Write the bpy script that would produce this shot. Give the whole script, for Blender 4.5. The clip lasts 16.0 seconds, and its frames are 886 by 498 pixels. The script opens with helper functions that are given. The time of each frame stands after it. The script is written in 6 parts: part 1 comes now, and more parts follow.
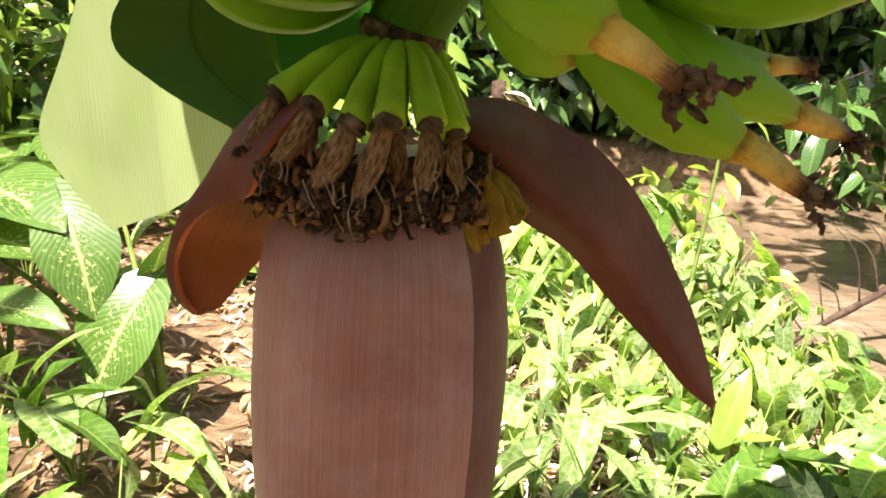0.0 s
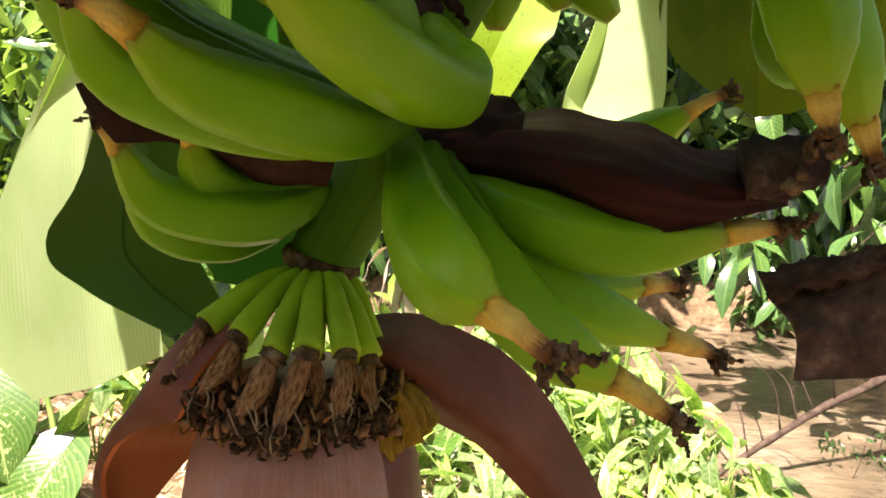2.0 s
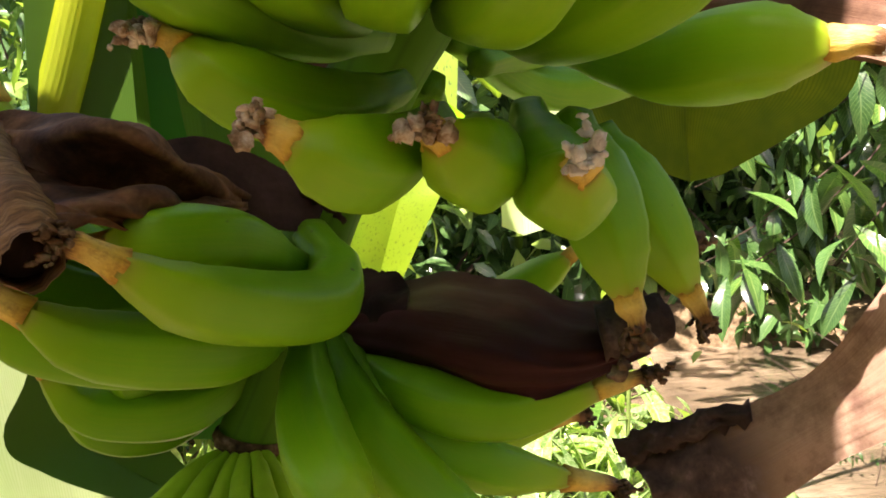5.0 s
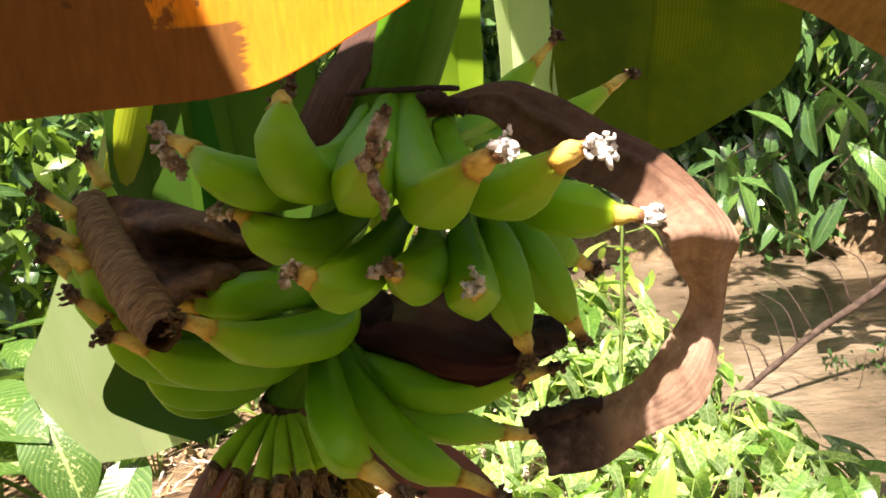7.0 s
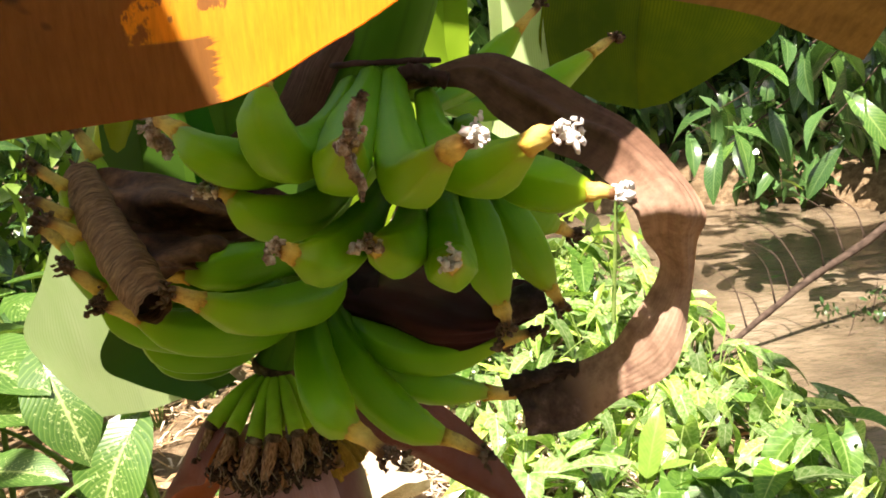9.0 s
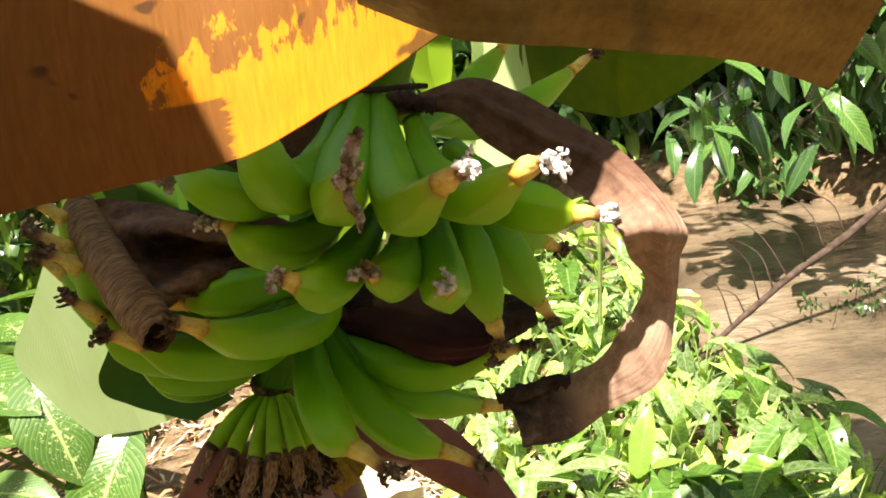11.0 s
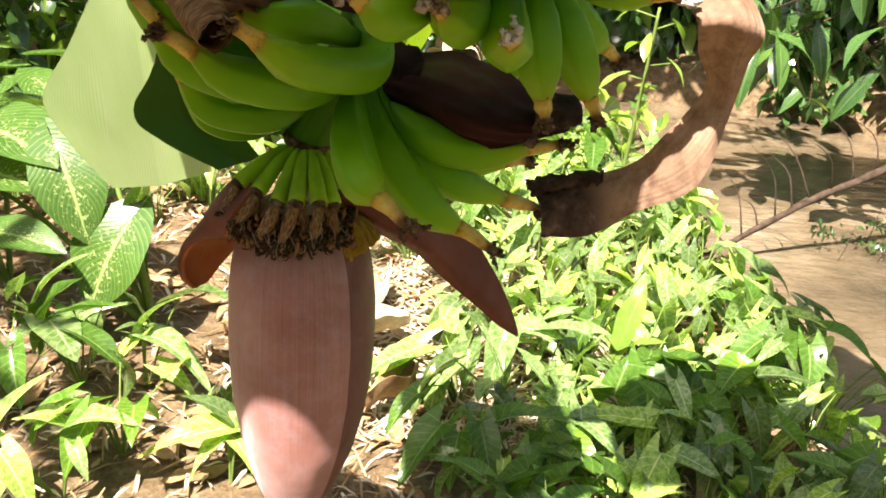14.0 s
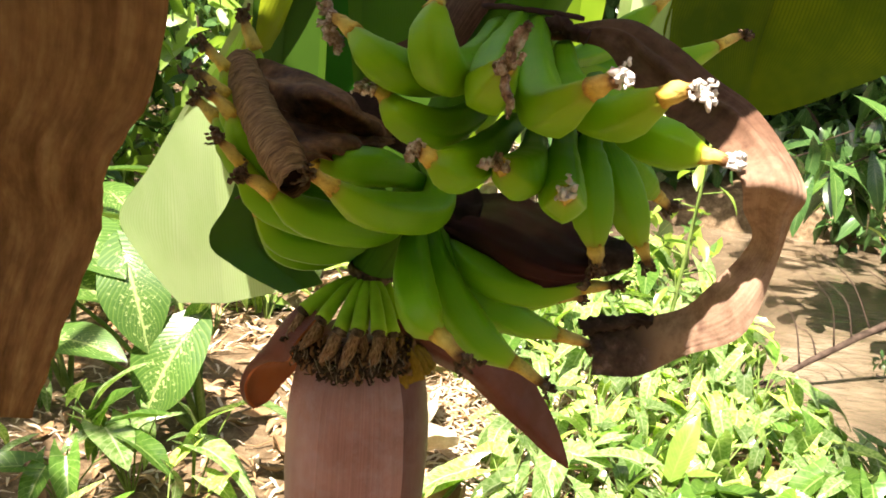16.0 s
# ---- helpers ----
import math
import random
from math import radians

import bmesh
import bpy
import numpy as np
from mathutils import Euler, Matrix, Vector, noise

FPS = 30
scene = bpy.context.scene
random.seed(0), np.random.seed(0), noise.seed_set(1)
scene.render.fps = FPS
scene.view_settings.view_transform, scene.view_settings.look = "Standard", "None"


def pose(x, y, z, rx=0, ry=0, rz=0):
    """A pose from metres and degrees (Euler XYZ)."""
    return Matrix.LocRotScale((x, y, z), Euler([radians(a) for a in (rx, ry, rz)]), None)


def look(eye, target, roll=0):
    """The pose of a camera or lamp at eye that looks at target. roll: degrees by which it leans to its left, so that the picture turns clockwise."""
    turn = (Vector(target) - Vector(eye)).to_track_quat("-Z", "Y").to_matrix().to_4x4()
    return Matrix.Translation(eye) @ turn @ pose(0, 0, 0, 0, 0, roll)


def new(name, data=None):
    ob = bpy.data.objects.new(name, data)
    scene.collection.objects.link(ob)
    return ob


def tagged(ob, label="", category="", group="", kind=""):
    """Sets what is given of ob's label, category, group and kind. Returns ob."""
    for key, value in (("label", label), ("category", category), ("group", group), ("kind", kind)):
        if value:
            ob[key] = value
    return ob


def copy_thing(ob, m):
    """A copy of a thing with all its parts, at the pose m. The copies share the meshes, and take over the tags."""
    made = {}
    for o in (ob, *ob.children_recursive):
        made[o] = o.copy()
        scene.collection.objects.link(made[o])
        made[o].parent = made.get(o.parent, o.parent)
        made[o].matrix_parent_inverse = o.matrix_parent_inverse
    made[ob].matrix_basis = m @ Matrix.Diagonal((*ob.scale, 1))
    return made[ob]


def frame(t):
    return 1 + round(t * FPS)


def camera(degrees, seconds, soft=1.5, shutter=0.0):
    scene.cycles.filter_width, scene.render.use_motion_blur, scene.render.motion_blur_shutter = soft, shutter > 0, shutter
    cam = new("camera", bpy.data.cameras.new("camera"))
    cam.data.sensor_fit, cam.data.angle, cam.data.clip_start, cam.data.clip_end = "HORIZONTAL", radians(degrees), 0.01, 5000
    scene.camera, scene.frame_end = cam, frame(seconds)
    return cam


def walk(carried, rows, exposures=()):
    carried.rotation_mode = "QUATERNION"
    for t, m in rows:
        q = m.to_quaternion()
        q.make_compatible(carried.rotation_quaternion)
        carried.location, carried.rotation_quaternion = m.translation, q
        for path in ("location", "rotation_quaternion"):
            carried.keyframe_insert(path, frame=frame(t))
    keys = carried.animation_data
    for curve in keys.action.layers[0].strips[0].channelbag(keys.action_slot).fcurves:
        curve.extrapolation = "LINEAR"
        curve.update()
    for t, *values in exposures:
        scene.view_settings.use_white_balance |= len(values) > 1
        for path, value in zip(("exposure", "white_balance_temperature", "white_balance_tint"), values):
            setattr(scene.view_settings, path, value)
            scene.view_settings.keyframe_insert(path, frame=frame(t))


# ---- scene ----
cam = camera(54.9, 16.0, 1.8)
PATH = [
    (0, (0.017, -0.0179, 0.974), (-0.042, 1.896, 0.3965), 2.58),
    (0.5, (0.015, -0.0192, 0.9802), (-0.014, 1.9146, 0.4707), 2.99),
    (1, (0.018, -0.0267, 0.9922), (0.017, 1.9385, 0.621), 2.9),
    (1.5, (0.019, -0.0347, 1.0093), (0.061, 1.941, 0.7013), 2.75),
    (2, (0.023, -0.0438, 1.0175), (0.114, 1.9354, 0.7443), 2.22),
    (2.5, (0.024, -0.036, 1.0155), (0.113, 1.9464, 0.7661), 1.41),
    (3, (0.036, -0.0454, 1.0288), (0.125, 1.9376, 0.7843), 1.21),
    (3.5, (0.041, -0.0514, 1.0376), (0.165, 1.9337, 0.8281), -0.26),
    (4, (0.048, -0.0595, 1.0537), (0.15, 1.9297, 0.8729), -2.64),
    (4.5, (0.063, -0.0667, 1.0687), (0.156, 1.9223, 0.8809), -4.57),
    (5, (0.069, -0.0712, 1.0733), (0.161, 1.9202, 0.9124), -5.48),
    (7.3, (0.098, -0.2293, 1.1642), (0.13, 1.7279, 0.7537), -6.69),
    (7.5, (0.099, -0.2276, 1.162), (0.129, 1.726, 0.7347), -6.59),
    (8, (0.103, -0.2238, 1.1676), (0.133, 1.7229, 0.7099), -6.69),
    (8.5, (0.106, -0.2296, 1.1703), (0.126, 1.7119, 0.6902), -6.83),
    (10.8, (0.101, -0.245, 1.1923), (0.18, 1.6851, 0.6743), -8.61),
    (11, (0.102, -0.2476, 1.1876), (0.166, 1.6902, 0.6968), -8.47),
    (11.5, (0.098, -0.2484, 1.1807), (0.154, 1.6901, 0.6918), -7.6),
    (12, (0.09, -0.2456, 1.1712), (0.155, 1.6922, 0.6804), -5.16),
    (12.5, (0.092, -0.2459, 1.1602), (0.158, 1.6883, 0.6557), -3.56),
    (13, (0.083, -0.2583, 1.1496), (0.136, 1.6479, 0.5467), 0.4),
    (13.5, (0.085, -0.2564, 1.1403), (0.121, 1.5904, 0.3734), 3.14),
    (14, (0.084, -0.2656, 1.1394), (0.101, 1.5689, 0.343), 3.27),
    (14.5, (0.083, -0.278, 1.145), (0.071, 1.5536, 0.3418), 3.75),
    (15, (0.082, -0.2804, 1.1503), (0.024, 1.5818, 0.423), 4.88),
    (15.5, (0.079, -0.2799, 1.1543), (-0.007, 1.6058, 0.4935), 4.17),
    (16, (0.08, -0.2862, 1.1601), (-0.04, 1.6329, 0.6101), 3.66),
]
EXPOSURES = [(t, e, 6700, tint) for t, e, tint in ((0.0, 2.22, 28), (2.5, 2.34, 29), (5.0, 2.34, 29), (7.5, 2.02, 25), (11.5, 2.02, 20), (13.5, 2.04, 20), (14.5, 2.06, 20), (15.5, 2.12, 21), (16.0, 2.20, 21))]
walk(cam, [(t, look(eye, target, roll)) for t, eye, target, roll in PATH], EXPOSURES)

# ---- world and sun ----
SUN = Vector((-0.19, -0.385, 0.91)).normalized()
world = bpy.data.worlds.new("sky")
scene.world = world
world.use_nodes = True
wn = world.node_tree.nodes
sky = wn.new("ShaderNodeTexSky")
sky.sky_type = "NISHITA"
sky.sun_disc = False
sky.dust_density = 4.0
sky.sun_elevation = math.asin(SUN.z)
sky.sun_rotation = math.atan2(SUN.x, SUN.y)
world.node_tree.links.new(sky.outputs[0], wn["Background"].inputs[0])
wn["Background"].inputs[1].default_value = 0.054
sun = new("sun", bpy.data.lights.new("sun", "SUN"))
sun.data.energy = 5.0
sun.data.angle = radians(0.5)
sun.data.color = (1.0, 0.95, 0.86)
sun.rotation_euler = SUN.to_track_quat("Z", "Y").to_euler()


# ---- materials ----
def mat(name):
    m = bpy.data.materials.new(name)
    m.use_nodes = True
    m.node_tree.nodes.clear()
    return m, m.node_tree.nodes, m.node_tree.links


def add(n, kind, **props):
    node = n.new(kind)
    for k, v in props.items():
        if k in node.inputs:
            node.inputs[k].default_value = v
    return node


def ramp(n, l, src, stops):
    r = n.new("ShaderNodeValToRGB")
    while len(r.color_ramp.elements) < len(stops):
        r.color_ramp.elements.new(0.5)
    for e, (p, c) in zip(r.color_ramp.elements, stops):
        e.position, e.color = p, (*c, 1)
    l.new(src, r.inputs[0])
    return r


def mix(n, l, fac, a, b, mode="MIX"):
    m = n.new("ShaderNodeMix")
    m.data_type, m.blend_type = "RGBA", mode
    for sock, v in ((m.inputs[0], fac), (m.inputs[6], a), (m.inputs[7], b)):
        if isinstance(v, (int, float)):
            sock.default_value = v
        elif isinstance(v, tuple):
            sock.default_value = (*v, 1)
        else:
            l.new(v, sock)
    return m.outputs[2]


def noise_of(n, l, vec, scale, detail=4, rough=0.6, stretch=None):
    t = add(n, "ShaderNodeTexNoise", Scale=scale, Detail=detail, Roughness=rough)
    if stretch:
        mp = n.new("ShaderNodeMapping")
        mp.inputs["Scale"].default_value = stretch
        l.new(vec, mp.inputs[0])
        l.new(mp.outputs[0], t.inputs["Vector"])
    else:
        l.new(vec, t.inputs["Vector"])
    return t.outputs[0]


def finish(m, n, l, colour, rough=0.5, bump=None, strength=0.3, dist=0.002, translucent=0.0, tint=None, spec=0.5, coat=0.0, sheen=0.0):
    p = add(n, "ShaderNodeBsdfPrincipled", Roughness=rough)
    p.inputs["Specular IOR Level"].default_value = spec
    p.inputs["Coat Weight"].default_value = coat
    p.inputs["Sheen Weight"].default_value = sheen
    p.inputs["Sheen Roughness"].default_value = 0.45
    p.inputs["Sheen Tint"].default_value = (1.0, 0.86, 0.82, 1)
    p.inputs["Coat Roughness"].default_value = 0.3
    l.new(colour, p.inputs["Base Color"])
    if bump is not None:
        b = add(n, "ShaderNodeBump", Strength=strength, Distance=dist)
        l.new(bump, b.inputs["Height"])
        l.new(b.outputs[0], p.inputs["Normal"])
    out = n.new("ShaderNodeOutputMaterial")
    shader = p.outputs[0]
    if translucent > 0:
        t = n.new("ShaderNodeBsdfTranslucent")
        tc = colour if tint is None else mix(n, l, 1.0, colour, tint, "MULTIPLY")
        l.new(tc, t.inputs[0])
        ms = n.new("ShaderNodeMixShader")
        ms.inputs[0].default_value = translucent
        l.new(shader, ms.inputs[1])
        l.new(t.outputs[0], ms.inputs[2])
        shader = ms.outputs[0]
    l.new(shader, out.inputs[0])
    return m


def m_peel():
    """Green banana skin, paler towards the ends, with fine specks."""
    m, n, l = mat("banana_peel")
    co = n.new("ShaderNodeTexCoord")
    sep = n.new("ShaderNodeSeparateXYZ")
    l.new(co.outputs["UV"], sep.inputs[0])
    base = ramp(n, l, sep.outputs[1], [(0.0, (0.095, 0.25, 0.003)), (0.25, (0.148, 0.39, 0.002)), (0.72, (0.202, 0.465, 0.003)), (0.93, (0.29, 0.50, 0.006)), (0.985, (0.36, 0.42, 0.025)), (1.0, (0.40, 0.26, 0.035))])
    g = noise_of(n, l, co.outputs["Object"], 28, 3)
    col = mix(n, l, g, base.outputs[0], mix(n, l, 1.0, base.outputs[0], (0.62, 0.72, 0.7), "MULTIPLY"))
    streak = noise_of(n, l, co.outputs["UV"], 6, 4, 0.6, (9, 0.6, 1))
    col = mix(n, l, ramp(n, l, streak, [(0.45, (0, 0, 0)), (0.75, (0.35, 0.35, 0.35))]).outputs[0], col, (0.23, 0.40, 0.006))
    v = add(n, "ShaderNodeTexVoronoi", Scale=85)
    l.new(co.outputs["Object"], v.inputs["Vector"])
    speck = ramp(n, l, v.outputs["Distance"], [(0.05, (1, 1, 1)), (0.09, (0, 0, 0))])
    keep = ramp(n, l, noise_of(n, l, co.outputs["Object"], 60, 1), [(0.60, (0, 0, 0)), (0.66, (0.7, 0.7, 0.7))])
    sp = mix(n, l, 1.0, speck.outputs[0], keep.outputs[0], "MULTIPLY")
    col = mix(n, l, sp, col, (0.07, 0.06, 0.02))
    return finish(m, n, l, col, 0.42, noise_of(n, l, co.outputs["Object"], 160, 3), 0.12, 0.001, spec=0.24)


def m_fibre(name, stops, scale=40, stretch=(1, 1, 1), rough=0.8, strength=0.5, dist=0.002, space="Object", translucent=0.0, spec=0.1, fine=220):
    """Dry or fibrous matter: two scales of streaked noise through a colour ramp."""
    m, n, l = mat(name)
    co = n.new("ShaderNodeTexCoord")
    a = noise_of(n, l, co.outputs[space], scale, 5, 0.65, stretch)
    r = ramp(n, l, a, stops)
    f = noise_of(n, l, co.outputs["Object"], fine, 3)
    col = mix(n, l, 0.55, r.outputs[0], ramp(n, l, f, [(0.3, (0.45, 0.42, 0.4)), (0.7, (1, 1, 1))]).outputs[0], "MULTIPLY")
    return finish(m, n, l, col, rough, a, strength, dist, translucent, spec=spec)


def m_bract(name, dark, mid, pale, rough=0.45, bloomy=0.14, gloss=0.3, sheen=0.0):
    """Waxy bract with fine ribs that run along it."""
    m, n, l = mat(name)
    co = n.new("ShaderNodeTexCoord")
    rib = noise_of(n, l, co.outputs["UV"], 5, 5, 0.75, (34, 0.3, 1))
    big = noise_of(n, l, co.outputs["Object"], 14, 4)
    col = ramp(n, l, big, [(0.25, dark), (0.55, mid), (0.85, pale)]).outputs[0]
    col = mix(n, l, 0.7, col, ramp(n, l, rib, [(0.3, (0.45, 0.40, 0.40)), (0.62, (1.1, 1.1, 1.1))]).outputs[0], "MULTIPLY")
    bloom = ramp(n, l, noise_of(n, l, co.outputs["Object"], 55, 5, 0.7), [(0.45, (0, 0, 0)), (0.8, (bloomy, bloomy, bloomy))])
    col = mix(n, l, bloom.outputs[0], col, (0.46, 0.36, 0.38))
    return finish(m, n, l, col, rough, rib, 0.5, 0.0018, spec=gloss, sheen=sheen)


def m_leaf(name, main, second, vein, rough=0.4, translucent=0.35, ribs=26, tint=(1.4, 1.5, 0.7), margin=None, blotch=0.5, midrib=True, along=True, spec=0.5, wide=0.12, core=0.045, tones=(0.75, 1.2), flecks=None):
    """Living leaf with midrib and side veins from the leaf's own coordinates."""
    m, n, l = mat(name)
    co = n.new("ShaderNodeTexCoord")
    sep = n.new("ShaderNodeSeparateXYZ")
    l.new(co.outputs["UV"], sep.inputs[0])
    info = n.new("ShaderNodeObjectInfo")
    g = noise_of(n, l, co.outputs["Object"], 9, 4)
    col = mix(n, l, ramp(n, l, g, [(0.5 - blotch * 0.4, (0, 0, 0)), (0.5 + blotch * 0.4, (1, 1, 1))]).outputs[0], main, second)
    half = n.new("ShaderNodeMath"); half.operation = "SUBTRACT"; half.inputs[1].default_value = 0.5
    l.new(sep.outputs[0], half.inputs[0])
    ab = n.new("ShaderNodeMath"); ab.operation = "ABSOLUTE"
    l.new(half.outputs[0], ab.inputs[0])
    slant = n.new("ShaderNodeMath"); slant.operation = "MULTIPLY_ADD"; slant.inputs[1].default_value = -0.45
    l.new(ab.outputs[0], slant.inputs[0]); l.new(sep.outputs[1 if along else 0], slant.inputs[2])
    if not along:
        slant.inputs[1].default_value = 0.0
    wv = n.new("ShaderNodeMath"); wv.operation = "MULTIPLY_ADD"; wv.inputs[1].default_value = ribs; wv.inputs[2].default_value = 0.5
    l.new(slant.outputs[0], wv.inputs[0])
    fr = n.new("ShaderNodeMath"); fr.operation = "PINGPONG"; fr.inputs[1].default_value = 0.5
    l.new(wv.outputs[0], fr.inputs[0])
    veins = ramp(n, l, fr.outputs[0], [(0.0, (0.75, 0.75, 0.75)), (wide, (0.0, 0.0, 0.0))])
    mid = ramp(n, l, ab.outputs[0], [(0.0, (1, 1, 1)), (core, (0, 0, 0))])
    mask = mix(n, l, 1.0, veins.outputs[0], mid.outputs[0] if midrib else (0.0, 0.0, 0.0), "LIGHTEN")
    col = mix(n, l, mask, col, vein)
    if margin:
        edge = ramp(n, l, ab.outputs[0], [(0.38, (0, 0, 0)), (0.5, (1, 1, 1))])
        col = mix(n, l, edge.outputs[0], col, margin)
    if flecks:
        fk = ramp(n, l, noise_of(n, l, co.outputs["UV"], 9, 3, 0.6, (2.2, 6, 1)), [(0.60, (0, 0, 0)), (0.66, (0.85, 0.85, 0.85))])
        col = mix(n, l, fk.outputs[0], col, flecks)
    tone = ramp(n, l, info.outputs["Random"], [(0.0, (tones[0], tones[0] * 1.05, tones[0] * 0.95)), (0.6, (1.0, 1.0, 1.0)), (1.0, (tones[1], tones[1] * 0.94, 0.8))])
    col = mix(n, l, 1.0, col, tone.outputs[0], "MULTIPLY")
    return finish(m, n, l, col, rough, fr.outputs[0], 0.18, 0.002, translucent, tint, spec=spec)


def m_spotted():
    """Green leaf with cream flecks thickest along the midrib."""
    m, n, l = mat("spotted_leaf")
    co = n.new("ShaderNodeTexCoord")
    sep = n.new("ShaderNodeSeparateXYZ")
    l.new(co.outputs["UV"], sep.inputs[0])
    g = noise_of(n, l, co.outputs["Object"], 7, 3)
    col = mix(n, l, g, (0.022, 0.072, 0.011), (0.075, 0.155, 0.022))
    ab = n.new("ShaderNodeMath"); ab.operation = "SUBTRACT"; ab.inputs[1].default_value = 0.5
    l.new(sep.outputs[0], ab.inputs[0])
    aa = n.new("ShaderNodeMath"); aa.operation = "ABSOLUTE"
    l.new(ab.outputs[0], aa.inputs[0])
    sp = noise_of(n, l, co.outputs["UV"], 9, 4, 0.72, (1.5, 2.6, 1))
    fade = ramp(n, l, aa.outputs[0], [(0.05, (1, 1, 1)), (0.45, (0.84, 0.84, 0.84))])
    spm = mix(n, l, 1.0, sp, fade.outputs[0], "MULTIPLY")
    mask = ramp(n, l, spm, [(0.53, (0, 0, 0)), (0.60, (0.85, 0.85, 0.85))])
    col = mix(n, l, mask.outputs[0], col, (0.42, 0.50, 0.20))
    mid = ramp(n, l, aa.outputs[0], [(0.0, (1, 1, 1)), (0.035, (0, 0, 0))])
    col = mix(n, l, mid.outputs[0], col, (0.35, 0.45, 0.15))
    sl = n.new("ShaderNodeMath"); sl.operation = "MULTIPLY_ADD"; sl.inputs[1].default_value = -0.9
    l.new(aa.outputs[0], sl.inputs[0]); l.new(sep.outputs[1], sl.inputs[2])
    wv = n.new("ShaderNodeMath"); wv.operation = "MULTIPLY"; wv.inputs[1].default_value = 15
    l.new(sl.outputs[0], wv.inputs[0])
    fr = n.new("ShaderNodeMath"); fr.operation = "PINGPONG"; fr.inputs[1].default_value = 0.5
    l.new(wv.outputs[0], fr.inputs[0])
    line = ramp(n, l, fr.outputs[0], [(0.0, (0.45, 0.45, 0.45)), (0.16, (0, 0, 0))])
    col = mix(n, l, line.outputs[0], col, (0.20, 0.30, 0.07))
    g = fr.outputs[0]
    return finish(m, n, l, col, 0.35, g, 0.25, 0.003, 0.2, (1.5, 1.6, 0.6), spec=0.5)


def m_soil():
    m, n, l = mat("soil")
    co = n.new("ShaderNodeTexCoord")
    a = noise_of(n, l, co.outputs["Object"], 1.6, 5)
    b = noise_of(n, l, co.outputs["Object"], 22, 6, 0.7)
    c = noise_of(n, l, co.outputs["Object"], 120, 4, 0.7)
    col = ramp(n, l, b, [(0.25, (0.08, 0.052, 0.026)), (0.5, (0.215, 0.158, 0.088)), (0.8, (0.44, 0.345, 0.21))]).outputs[0]
    col = mix(n, l, a, col, mix(n, l, 1.0, col, (0.75, 0.68, 0.6), "MULTIPLY"))
    col = mix(n, l, 0.5, col, ramp(n, l, c, [(0.3, (0.4, 0.38, 0.36)), (0.65, (1, 1, 1))]).outputs[0], "MULTIPLY")
    h = mix(n, l, 0.35, b, c)
    return finish(m, n, l, col, 0.95, h, 0.9, 0.03, spec=0.15)


def m_water():
    """Shallow muddy water: silt clouds, sunlit tan patches put into the colour, small waves along the flow."""
    m, n, l = mat("muddy_water")
    co = n.new("ShaderNodeTexCoord")
    a = noise_of(n, l, co.outputs["Object"], 1.3, 5, 0.6)
    b = noise_of(n, l, co.outputs["Object"], 7, 5, 0.65)
    col = ramp(n, l, a, [(0.30, (0.060, 0.046, 0.029)), (0.52, (0.150, 0.116, 0.070)), (0.72, (0.30, 0.245, 0.165))]).outputs[0]
    col = mix(n, l, 0.6, col, ramp(n, l, b, [(0.3, (0.58, 0.54, 0.5)), (0.6, (1, 1, 1))]).outputs[0], "MULTIPLY")
    wave = noise_of(n, l, co.outputs["Object"], 11, 4, 0.6, (1.0, 1.5, 1))
    swell = noise_of(n, l, co.outputs["Object"], 3.2, 2, 0.5, (1.0, 1.8, 1))
    return finish(m, n, l, col, 0.05, mix(n, l, 0.55, wave, swell), 0.8, 0.05, spec=0.9)


